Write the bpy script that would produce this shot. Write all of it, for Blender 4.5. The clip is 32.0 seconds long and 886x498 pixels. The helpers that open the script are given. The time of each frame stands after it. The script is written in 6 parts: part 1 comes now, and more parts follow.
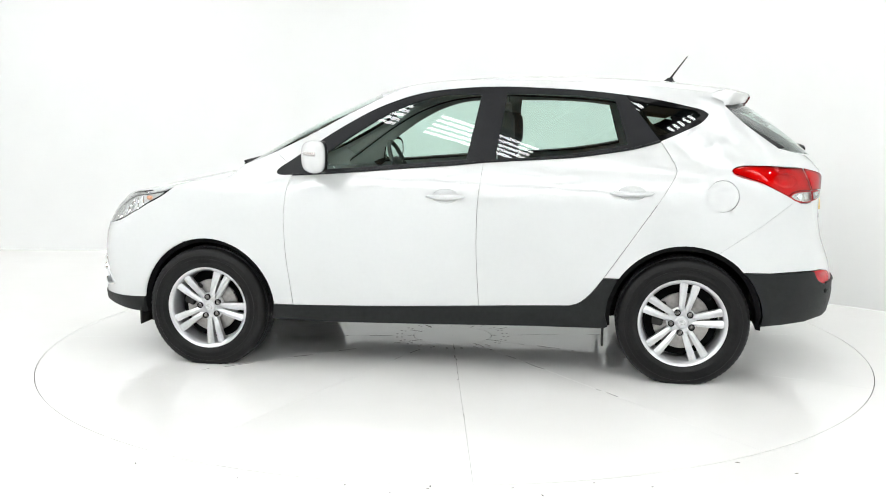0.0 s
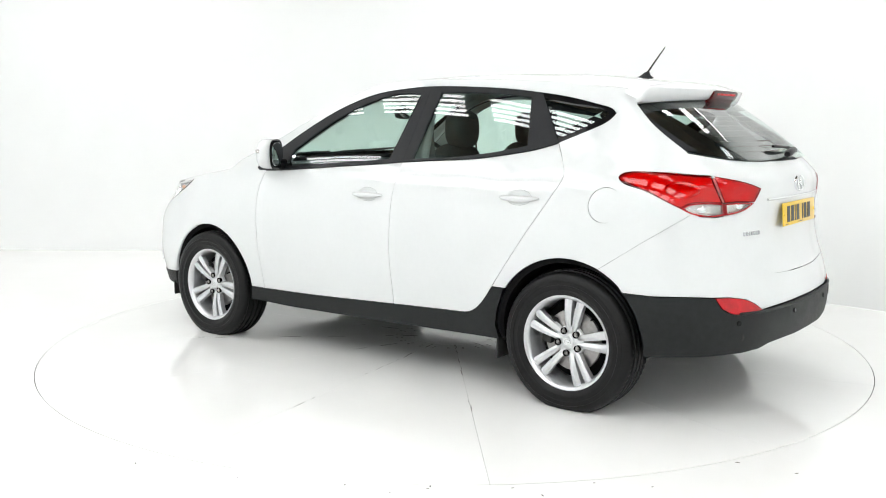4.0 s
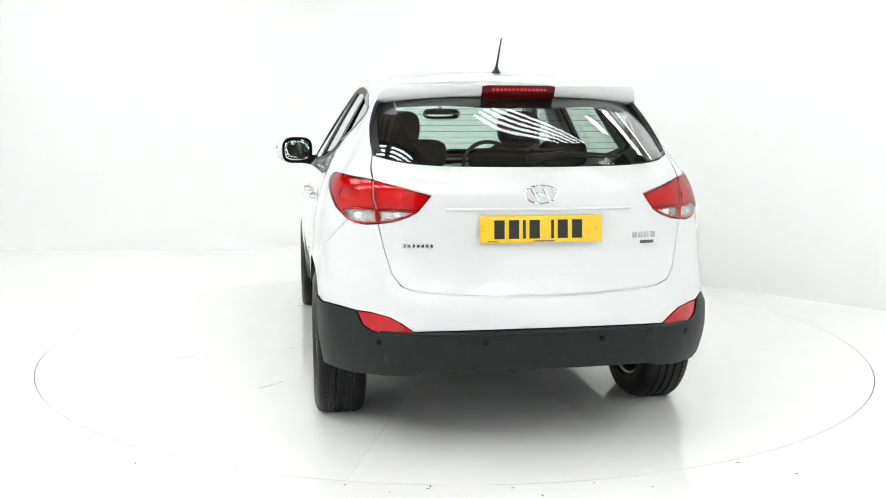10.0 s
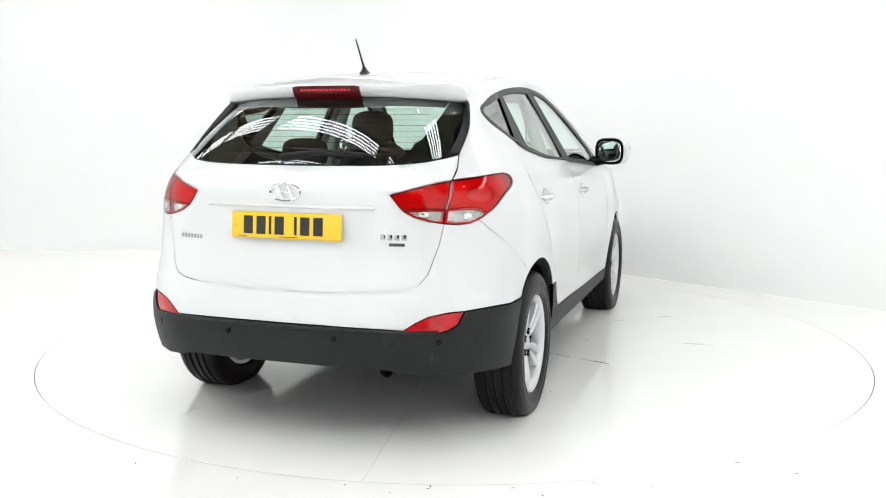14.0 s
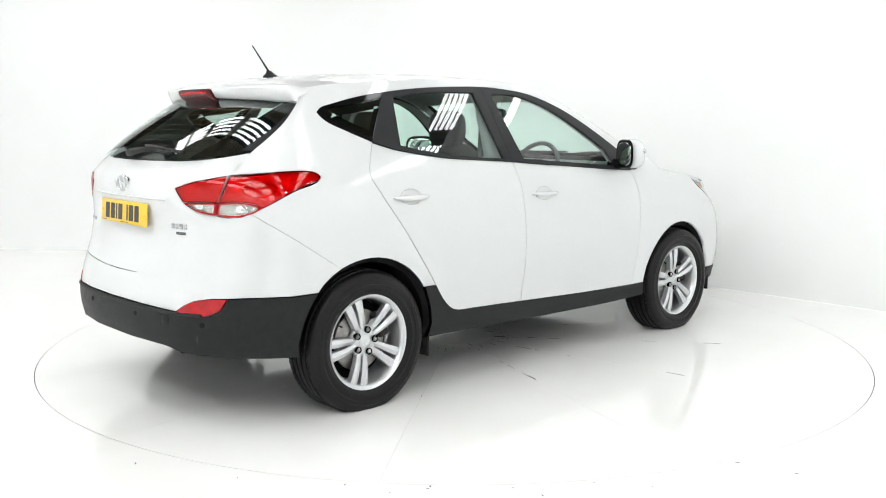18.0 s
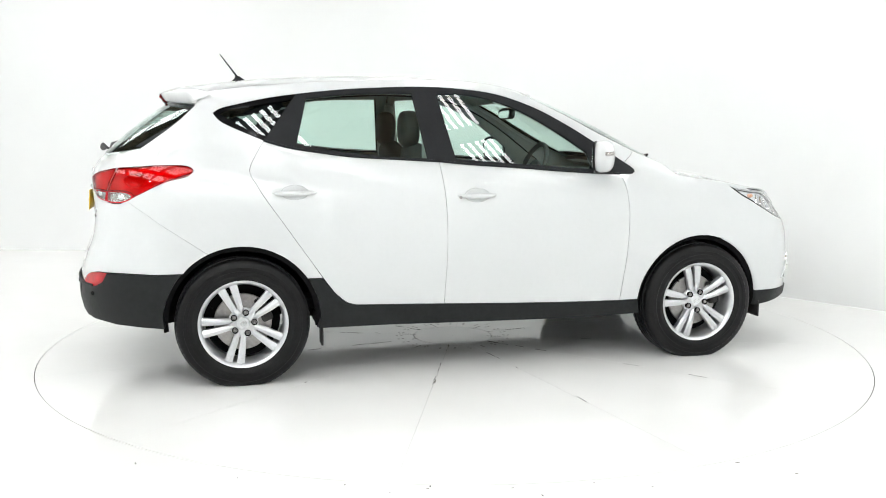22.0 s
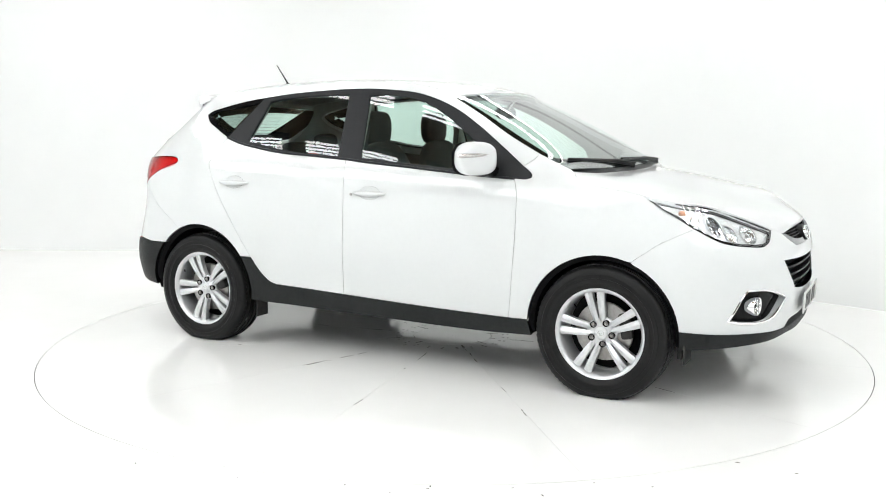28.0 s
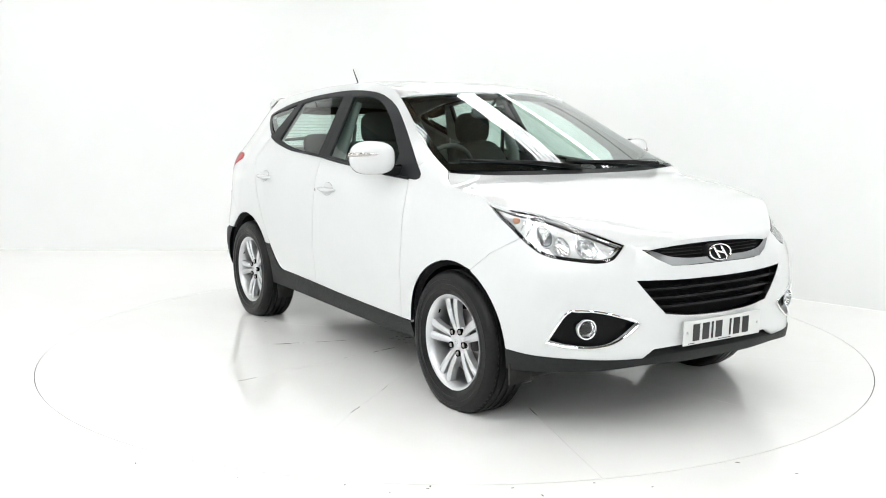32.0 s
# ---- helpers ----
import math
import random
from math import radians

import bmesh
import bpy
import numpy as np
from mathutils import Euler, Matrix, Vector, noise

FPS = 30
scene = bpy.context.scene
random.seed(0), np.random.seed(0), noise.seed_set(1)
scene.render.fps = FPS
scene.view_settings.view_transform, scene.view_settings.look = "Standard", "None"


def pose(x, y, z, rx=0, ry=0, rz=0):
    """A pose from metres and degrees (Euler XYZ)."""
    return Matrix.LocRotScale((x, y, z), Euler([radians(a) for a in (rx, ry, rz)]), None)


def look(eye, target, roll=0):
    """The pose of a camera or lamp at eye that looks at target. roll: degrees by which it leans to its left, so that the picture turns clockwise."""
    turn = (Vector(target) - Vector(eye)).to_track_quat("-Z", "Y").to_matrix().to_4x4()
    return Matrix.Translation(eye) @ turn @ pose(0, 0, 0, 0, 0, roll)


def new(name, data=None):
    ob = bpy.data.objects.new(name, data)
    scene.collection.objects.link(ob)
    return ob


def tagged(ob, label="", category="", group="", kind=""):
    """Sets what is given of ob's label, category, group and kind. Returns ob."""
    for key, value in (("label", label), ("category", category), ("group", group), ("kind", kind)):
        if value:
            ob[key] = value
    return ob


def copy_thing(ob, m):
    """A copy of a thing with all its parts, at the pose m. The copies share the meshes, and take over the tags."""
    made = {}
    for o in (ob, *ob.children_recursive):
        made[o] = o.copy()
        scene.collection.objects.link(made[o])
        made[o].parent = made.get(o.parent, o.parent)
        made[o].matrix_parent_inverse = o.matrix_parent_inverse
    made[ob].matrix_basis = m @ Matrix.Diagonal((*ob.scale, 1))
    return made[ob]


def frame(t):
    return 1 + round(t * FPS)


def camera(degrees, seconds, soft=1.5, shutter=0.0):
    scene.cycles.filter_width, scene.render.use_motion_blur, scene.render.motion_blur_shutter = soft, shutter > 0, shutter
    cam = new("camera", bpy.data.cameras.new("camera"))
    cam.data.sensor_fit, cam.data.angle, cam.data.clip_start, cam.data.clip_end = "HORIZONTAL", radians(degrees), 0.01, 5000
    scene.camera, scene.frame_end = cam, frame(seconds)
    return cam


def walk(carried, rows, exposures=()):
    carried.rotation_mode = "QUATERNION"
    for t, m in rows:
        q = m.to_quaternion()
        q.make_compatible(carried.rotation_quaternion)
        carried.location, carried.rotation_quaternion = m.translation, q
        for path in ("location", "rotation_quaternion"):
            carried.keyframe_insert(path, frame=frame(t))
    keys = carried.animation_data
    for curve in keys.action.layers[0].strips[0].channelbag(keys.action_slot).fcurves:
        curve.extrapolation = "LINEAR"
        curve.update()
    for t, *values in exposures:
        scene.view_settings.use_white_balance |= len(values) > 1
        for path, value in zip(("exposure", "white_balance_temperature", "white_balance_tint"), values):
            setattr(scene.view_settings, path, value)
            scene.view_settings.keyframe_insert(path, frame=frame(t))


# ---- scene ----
SPIN = -7.1326          # degrees the turntable goes in a second
START = 171.868         # its heading at the start
OFFX, OFFY = -0.038, 0.034   # the car's middle from the turntable's axis

cam = camera(51.71, 32.0, 1.0)
EYE = pose(0, -5.844, 1.371, 90 - 7.816, 0, 0.622) @ pose(0, 0, 0, 0, 0, 0.123)
walk(cam, [(0.0, EYE), (32.0, EYE)])

# ---- light ----
world = bpy.data.worlds.new("world")
scene.world = world
world.use_nodes = True
world.node_tree.nodes["Background"].inputs[0].default_value = (0.9, 0.95, 1.0, 1)
world.node_tree.nodes["Background"].inputs[1].default_value = 0.13
scene.view_settings.exposure = -0.54


def area_lamp(name, m, sx, sy, watts, colour=(0.985, 1.0, 1.0)):
    data = bpy.data.lights.new(name, "AREA")
    data.shape, data.size, data.size_y, data.energy, data.color = "RECTANGLE", sx, sy, watts, colour
    ob = new(name, data)
    ob.matrix_world = m
    return ob


# ---- materials ----
def material(name, colour, rough=0.5, metal=0.0, coat=0.0, spec=0.5, grain=None, bump=None, emit=None, trans=0.0):
    """A principled material. grain: (scale, amount) of a fine and a coarse mottle; bump: (scale, strength)."""
    m = bpy.data.materials.new(name)
    m.use_nodes = True
    nt = m.node_tree
    b = nt.nodes["Principled BSDF"]
    b.inputs["Base Color"].default_value = (*colour, 1)
    b.inputs["Roughness"].default_value = rough
    b.inputs["Metallic"].default_value = metal
    b.inputs["Coat Weight"].default_value = coat
    b.inputs["Coat Roughness"].default_value = 0.03
    b.inputs["Specular IOR Level"].default_value = spec
    b.inputs["Transmission Weight"].default_value = trans
    if emit:
        b.inputs["Emission Color"].default_value = (*emit[0], 1)
        b.inputs["Emission Strength"].default_value = emit[1]
    if grain or bump:
        co = nt.nodes.new("ShaderNodeTexCoord")
    if grain:
        scale, amount = grain
        fine, coarse = nt.nodes.new("ShaderNodeTexNoise"), nt.nodes.new("ShaderNodeTexNoise")
        fine.inputs["Scale"].default_value, coarse.inputs["Scale"].default_value = scale, scale / 9
        fine.inputs["Detail"].default_value = 5
        add = nt.nodes.new("ShaderNodeMath")
        add.operation = "ADD"
        mix = nt.nodes.new("ShaderNodeMix")
        mix.data_type = "RGBA"
        for n in (fine, coarse):
            nt.links.new(co.outputs["Object"], n.inputs["Vector"])
        nt.links.new(fine.outputs["Fac"], add.inputs[0])
        nt.links.new(coarse.outputs["Fac"], add.inputs[1])
        ramp = nt.nodes.new("ShaderNodeMapRange")
        ramp.inputs["From Min"].default_value, ramp.inputs["From Max"].default_value = 0.7, 1.3
        nt.links.new(add.outputs[0], ramp.inputs["Value"])
        nt.links.new(ramp.outputs[0], mix.inputs["Factor"])
        mix.inputs["A"].default_value = (*[c * (1 - amount) for c in colour], 1)
        mix.inputs["B"].default_value = (*[min(1, c * (1 + amount)) for c in colour], 1)
        nt.links.new(mix.outputs["Result"], b.inputs["Base Color"])
        rr = nt.nodes.new("ShaderNodeMapRange")
        rr.inputs["To Min"].default_value, rr.inputs["To Max"].default_value = rough * (1 - amount), min(1, rough * (1 + amount))
        nt.links.new(coarse.outputs["Fac"], rr.inputs["Value"])
        nt.links.new(rr.outputs[0], b.inputs["Roughness"])
    if bump:
        n = nt.nodes.new("ShaderNodeTexNoise")
        n.inputs["Scale"].default_value, n.inputs["Detail"].default_value = bump[0], 4
        nt.links.new(co.outputs["Object"], n.inputs["Vector"])
        bp = nt.nodes.new("ShaderNodeBump")
        bp.inputs["Strength"].default_value, bp.inputs["Distance"].default_value = bump[1], 0.01
        nt.links.new(n.outputs["Fac"], bp.inputs["Height"])
        nt.links.new(bp.outputs[0], b.inputs["Normal"])
    return m


def pane(name, tint, gloss=1.0, ior=1.52):
    """Thin glass: tinted see-through, with a mirror's gloss that grows towards grazing."""
    m = bpy.data.materials.new(name)
    m.use_nodes = True
    nt = m.node_tree
    nt.nodes.remove(nt.nodes["Principled BSDF"])
    clear, shine, mix, fr, power, scale = (nt.nodes.new("ShaderNode" + k) for k in ("BsdfTransparent", "BsdfGlossy", "MixShader", "LayerWeight", "Math", "Math"))
    clear.inputs[0].default_value = (*tint, 1)
    shine.inputs["Color"].default_value = (gloss, gloss, gloss, 1)
    shine.inputs["Roughness"].default_value = 0.0
    fr.inputs[0].default_value = 0.5
    power.operation, power.inputs[1].default_value = "POWER", 4.0
    scale.operation = "MULTIPLY_ADD"
    scale.inputs[1].default_value, scale.inputs[2].default_value = 0.90, 2 * ((ior - 1) / (ior + 1)) ** 2
    nt.links.new(fr.outputs["Facing"], power.inputs[0])
    nt.links.new(power.outputs[0], scale.inputs[0])
    nt.links.new(scale.outputs[0], mix.inputs[0])
    nt.links.new(clear.outputs[0], mix.inputs[1])
    nt.links.new(shine.outputs[0], mix.inputs[2])
    nt.links.new(mix.outputs[0], nt.nodes["Material Output"].inputs[0])
    return m


PAINT = material("white_car_paint", (0.665, 0.68, 0.682), 0.28, coat=1.0, spec=0.15, grain=(40, 0.012))
CLAD = material("grey_textured_plastic", (0.0155, 0.0172, 0.0172), 0.5, spec=0.20, grain=(300, 0.25), bump=(900, 0.12))
TRIM = material("satin_black_trim", (0.0105, 0.0115, 0.013), 0.42, spec=0.22, grain=(120, 0.15))
GLOSSBLACK = material("gloss_black", (0.006, 0.006, 0.0065), 0.05, spec=0.10)
GRILLEBLACK = material("black_grille_plastic", (0.007, 0.007, 0.0075), 0.38, spec=0.16, grain=(150, 0.2))
RUBBER = material("tyre_rubber", (0.0060, 0.0060, 0.0062), 0.40, spec=0.22, grain=(80, 0.3), bump=(250, 0.15))
DARK = material("dark_liner", (0.006, 0.006, 0.0065), 0.85, spec=0.1, grain=(60, 0.3))
UNDER = material("underbody_black", (0.035, 0.034, 0.033), 0.75, spec=0.15, grain=(20, 0.4))
ALLOY = material("silver_alloy", (0.64, 0.65, 0.665), 0.30, 0.72, coat=0.4, grain=(90, 0.05))
CHROME = material("chrome", (0.86, 0.87, 0.88), 0.05, 1.0)
STEEL = material("brake_steel", (0.35, 0.34, 0.33), 0.4, 1.0, grain=(50, 0.2))
CABIN = material("dark_cabin_plastic", (0.085, 0.087, 0.090), 0.6, grain=(150, 0.2))
CLOTH = material("black_seat_cloth", (0.050, 0.050, 0.050), 0.95, grain=(400, 0.3), bump=(1200, 0.2))
LAMPSILVER = material("lamp_silver", (0.88, 0.89, 0.90), 0.14, 0.5, grain=(70, 0.06), bump=(26, 0.35))
GREYTRIM = material("grey_cabin_lining", (0.42, 0.43, 0.425), 0.8, grain=(200, 0.1))
GLASS = pane("green_tinted_glass", (0.80, 0.93, 0.88))
DARKGLASS = pane("privacy_glass", (0.55, 0.66, 0.62))
LENS = pane("clear_lens", (0.97, 0.98, 0.98), 1.0, 1.45)
REDLENS = material("red_lamp_lens", (0.44, 0.005, 0.010), 0.14, coat=0.35, spec=0.3, grain=(22, 0.35))
REDGLASS = pane("red_lamp_glass", (0.80, 0.022, 0.032), 0.55, 1.42)
REDBACK = material("red_tinted_reflector", (0.86, 0.30, 0.30), 0.30, 0.15, grain=(25, 0.10), bump=(160, 0.25))
FACET = material("faceted_reflector", (0.80, 0.81, 0.82), 0.10, 0.9, bump=(34, 0.30))
PROJECTOR = material("projector_glass", (0.22, 0.23, 0.24), 0.03, 0.7, coat=1.0)
RIMRED = material("red_lens_rim", (0.16, 0.004, 0.006), 0.15, coat=0.5, spec=0.3)
DEEPRED = material("dark_red_lamp", (0.07, 0.002, 0.003), 0.12, spec=0.3)
CLEARLENS = material("ribbed_silver_reflector", (0.66, 0.63, 0.61), 0.14, 0.75, grain=(150, 0.25), bump=(110, 0.9))
AMBER = material("amber_bulb", (0.62, 0.30, 0.18), 0.25, coat=0.6)
MIRROR = material("mirror_glass", (0.85, 0.87, 0.87), 0.01, 1.0)
YELLOW = material("yellow_plate", (0.80, 0.52, 0.015), 0.3, coat=0.4)
WHITEPLATE = material("white_plate", (0.66, 0.67, 0.66), 0.3, coat=0.4)
INK = material("black_lettering", (0.012, 0.012, 0.012), 0.4)
WALLPAINT = material("white_studio_paint", (0.86, 0.87, 0.865), 0.75, spec=0.2, grain=(2.5, 0.012), bump=(30, 0.02))
FLOORPAINT = material("white_floor_paint", (0.89, 0.89, 0.875), 0.10, grain=(3.0, 0.02), bump=(14, 0.02))
HALL = material("grey_warehouse_wall", (0.10, 0.095, 0.085), 0.85, grain=(2, 0.25))
CEILING = material("brown_warehouse_roof", (0.27, 0.195, 0.12), 0.8, grain=(4, 0.3))
TUBE = material("fluorescent_tube", (1, 1, 1), 0.5, emit=((0.985, 1.0, 1.0), 11.3))
# ---- the body's skin: a closed plan curve at every height ----
LEVELS = np.array([0.20, 0.34, 0.48, 0.62, 0.76, 0.90, 1.02, 1.12, 1.24, 1.38, 1.50, 1.62])
# plan points from nose to tail: nose centre, two over the nose, corner, wing, wheel, door, pillar, door, wheel, flank, corner, two over the tail, tail centre
PLAN_X = [
    [2.10, 2.16, 2.18, 2.185, 2.17, 2.10, 2.00, 1.95, 1.90, 1.85, 1.80, 1.75],
    [2.08, 2.14, 2.15, 2.155, 2.14, 2.07, 1.97, 1.92, 1.87, 1.82, 1.77, 1.72],
    [2.01, 2.06, 2.06, 2.06, 2.04, 1.96, 1.87, 1.82, 1.77, 1.72, 1.67, 1.62],
    [1.80, 1.86, 1.90, 1.90, 1.88, 1.80, 1.74, 1.70, 1.66, 1.62, 1.58, 1.54],
    [1.62, 1.64, 1.66, 1.66, 1.65, 1.60, 1.56, 1.54, 1.52, 1.50, 1.48, 1.46],
    [1.25] * 12,
    [0.75] * 12,
    [0.15] * 12,
    [-0.45] * 12,
    [-1.00] * 12,
    [-1.40, -1.45, -1.48, -1.48, -1.48, -1.48, -1.47, -1.45, -1.42, -1.40, -1.36, -1.28],
    [-1.78, -1.84, -1.88, -1.88, -1.86, -1.84, -1.83, -1.80, -1.73, -1.63, -1.53, -1.42],
    [-2.00, -2.07, -2.10, -2.09, -2.05, -2.03, -2.03, -2.02, -1.90, -1.74, -1.60, -1.46],
    [-2.09, -2.16, -2.18, -2.16, -2.11, -2.09, -2.10, -2.09, -1.98, -1.81, -1.66, -1.50],
    [-2.11, -2.18, -2.20, -2.18, -2.13, -2.10, -2.115, -2.105, -2.00, -1.83, -1.68, -1.52],
]
PLAN_Y = [
    [0.0] * 12,
    [0.36] * 12,
    [0.64, 0.64, 0.64, 0.64, 0.63, 0.61, 0.60, 0.58, 0.55, 0.50, 0.45, 0.40],
    [0.81, 0.82, 0.83, 0.83, 0.82, 0.79, 0.77, 0.75, 0.71, 0.64, 0.58, 0.52],
    [0.85, 0.87, 0.875, 0.875, 0.865, 0.84, 0.82, 0.79, 0.74, 0.67, 0.61, 0.55],
    [0.86, 0.895, 0.905, 0.905, 0.895, 0.88, 0.845, 0.785, 0.715, 0.65, 0.59, 0.53],
    [0.84, 0.87, 0.885, 0.90, 0.90, 0.89, 0.86, 0.82, 0.752, 0.672, 0.602, 0.54],
    [0.84, 0.87, 0.885, 0.90, 0.90, 0.89, 0.87, 0.835, 0.772, 0.69, 0.615, 0.55],
    [0.84, 0.87, 0.885, 0.90, 0.90, 0.89, 0.87, 0.835, 0.775, 0.70, 0.63, 0.55],
    [0.85, 0.88, 0.895, 0.905, 0.905, 0.895, 0.87, 0.835, 0.775, 0.695, 0.62, 0.54],
    [0.86, 0.89, 0.90, 0.90, 0.895, 0.885, 0.865, 0.835, 0.765, 0.675, 0.605, 0.52],
    [0.80, 0.83, 0.84, 0.83, 0.815, 0.81, 0.80, 0.775, 0.71, 0.645, 0.585, 0.50],
    [0.62, 0.62, 0.62, 0.61, 0.60, 0.59, 0.59, 0.58, 0.56, 0.52, 0.48, 0.40],
    [0.32, 0.32, 0.32, 0.31, 0.30, 0.30, 0.30, 0.30, 0.28, 0.26, 0.24, 0.20],
    [0.0] * 12,
]
CX, CY = np.array(PLAN_X), np.array(PLAN_Y)
KN = np.concatenate([[0], np.cumsum(np.hypot(np.diff(CX[:, 3]), np.diff(CY[:, 3])))])
USIDE0, USIDE1, ULAST = KN[3] - 0.05, KN[11] + 0.05, KN[-1]


def slopes(v, k):
    """Three-point slopes of the rows of v at the knots k."""
    h = np.diff(k)
    d = np.diff(v, axis=0) / h.reshape((-1,) + (1,) * (v.ndim - 1))
    hh = h.reshape((-1,) + (1,) * (v.ndim - 1))
    inner = (d[:-1] * hh[1:] + d[1:] * hh[:-1]) / (hh[1:] + hh[:-1])
    return np.concatenate([d[:1], inner, d[-1:]])


def hermite(v0, v1, m0, m1, h, t):
    t2, t3 = t * t, t * t * t
    return (2 * t3 - 3 * t2 + 1) * v0 + (t3 - 2 * t2 + t) * h * m0 + (3 * t2 - 2 * t3) * v1 + (t3 - t2) * h * m1


SX, SY = slopes(CX.T, LEVELS), slopes(CY.T, LEVELS)


def skin(u, z):
    """The left skin at the way u round the plan (0 nose, ULAST tail) and the height z: arrays of x, y."""
    u, z = np.atleast_1d(np.asarray(u, float)), np.atleast_1d(np.asarray(z, float))
    u, z = np.broadcast_arrays(u, z)
    i = np.clip(np.searchsorted(LEVELS, z) - 1, 0, len(LEVELS) - 2)
    h = LEVELS[i + 1] - LEVELS[i]
    t = ((z - LEVELS[i]) / h)[:, None]
    h = h[:, None]
    px = hermite(CX.T[i], CX.T[i + 1], SX[i], SX[i + 1], h, t)
    py = hermite(CY.T[i], CY.T[i + 1], SY[i], SY[i + 1], h, t)
    mx, my = slopes(px.T, KN), slopes(py.T, KN)
    mx[0] = mx[-1] = 0
    px, py = px.T, py.T
    j = np.clip(np.searchsorted(KN, u) - 1, 0, len(KN) - 2)
    n = np.arange(len(u))
    hj = KN[j + 1] - KN[j]
    w = (u - KN[j]) / hj
    x = hermite(px[j, n], px[j + 1, n], mx[j, n], mx[j + 1, n], hj, w)
    y = hermite(py[j, n], py[j + 1, n], my[j, n], my[j + 1, n], hj, w)
    return x, y


def solve_u(lo, hi, test, z):
    """The u between lo and hi at which test(x, y) changes from positive to negative."""
    lo, hi = np.full(len(z), lo, float), np.full(len(z), hi, float)
    for _ in range(26):
        mid = (lo + hi) / 2
        up = test(*skin(mid, z)) > 0
        lo, hi = np.where(up, mid, lo), np.where(up, hi, mid)
    return (lo + hi) / 2


def side_u(x, z):
    x, z = np.asarray(x, float), np.asarray(z, float)
    return solve_u(0.0, ULAST, lambda a, b: a - x, z)


def front_u(y, z):
    y, z = np.asarray(y, float), np.asarray(z, float)
    return solve_u(0.0, KN[5], lambda a, b: y - b, z)


def rear_u(y, z):
    y, z = np.asarray(y, float), np.asarray(z, float)
    return solve_u(KN[9], ULAST, lambda a, b: b - y, z)


# ---- building tools ----
from mathutils.geometry import delaunay_2d_cdt


def mesh_object(name, verts, faces, mat, normals=None, smooth=True):
    me = bpy.data.meshes.new(name)
    me.from_pydata([tuple(map(float, v)) for v in verts], [], [tuple(map(int, f)) for f in faces])
    me.materials.append(mat)
    me.polygons.foreach_set("use_smooth", [smooth] * len(me.polygons))
    me.update()
    if normals is not None:
        me.normals_split_custom_set_from_vertices([tuple(map(float, n)) for n in normals])
    return new(name, me)


def hang(ob, parent, label=""):
    """Make ob a part of parent."""
    ob.parent = parent
    if parent.name.split(".")[0] == "car":
        ob.location = (OFFX, OFFY, 0)
    if label:
        ob["label"] = label
    return ob


def part(name, bm, mat, parent, label="", smooth=True, sharp=40):
    bmesh.ops.recalc_face_normals(bm, faces=bm.faces)
    me = bpy.data.meshes.new(name)
    bm.to_mesh(me)
    bm.free()
    me.materials.append(mat)
    me.polygons.foreach_set("use_smooth", [smooth] * len(me.polygons))
    if smooth:
        me.set_sharp_from_angle(angle=radians(sharp))
    return hang(new(name, me), parent, label) if parent else new(name, me)


def curve(points, step=0.03, closed=False):
    """A smooth line through the points, resampled."""
    p = np.array(points, float)
    if closed:
        p = np.concatenate([p[-1:], p, p[:2]])
    d = np.maximum(np.linalg.norm(np.diff(p, axis=0), axis=1), 1e-9)
    k = np.concatenate([[0], np.cumsum(d ** 0.7)])
    m = slopes(p, k) if len(p) > 2 else np.repeat((p[1:] - p[:1]) / k[1], 2, 0)
    out = []
    for i in range(1 if closed else 0, len(p) - (2 if closed else 1)):
        n = max(1, int(round(d[i] / step)))
        t = (np.arange(n) / n)[:, None]
        out.append(hermite(p[i], p[i + 1], m[i], m[i + 1], k[i + 1] - k[i], t))
    if not closed:
        out.append(p[-1:])
    return np.concatenate(out)


def chain(*pieces):
    """One closed outline of several lines end to end."""
    out = []
    for p in pieces:
        p = np.array(p, float)
        for q in p:
            if not out or np.hypot(*(q - out[-1])) > 1e-4:
                out.append(q)
    if np.hypot(*(out[0] - out[-1])) < 1e-4:
        out.pop()
    return np.array(out)


def inside(pts, poly):
    x, y = pts[:, 0][:, None], pts[:, 1][:, None]
    a, b = poly, np.roll(poly, -1, 0)
    cross = (a[:, 1] > y) != (b[:, 1] > y)
    with np.errstate(divide="ignore", invalid="ignore"):
        at = (b[:, 0] - a[:, 0]) * (y - a[:, 1]) / (b[:, 1] - a[:, 1]) + a[:, 0]
    return (cross & (x < at)).sum(1) % 2 == 1


def far_from(pts, poly, d):
    a, b = poly, np.roll(poly, -1, 0)
    ab = b - a
    ok = np.ones(len(pts), bool)
    for i in range(0, len(pts), 400):
        p = pts[i:i + 400][:, None]
        t = np.clip(((p - a) * ab).sum(-1) / np.maximum((ab * ab).sum(-1), 1e-12), 0, 1)
        q = np.linalg.norm(p - (a + t[..., None] * ab), axis=-1).min(1)
        ok[i:i + 400] = q > d
    return ok


def shrink(poly, g):
    """The outline drawn in by g."""
    area = 0.5 * np.sum(poly[:, 0] * np.roll(poly[:, 1], -1) - np.roll(poly[:, 0], -1) * poly[:, 1])
    e = np.roll(poly, -1, 0) - poly
    n = np.stack([-e[:, 1], e[:, 0]], 1) / np.maximum(np.linalg.norm(e, axis=1), 1e-9)[:, None] * np.sign(area)
    m = n + np.roll(n, 1, 0)
    m /= np.maximum((m * m).sum(1) / 2, 0.35)[:, None]
    return poly + m * g


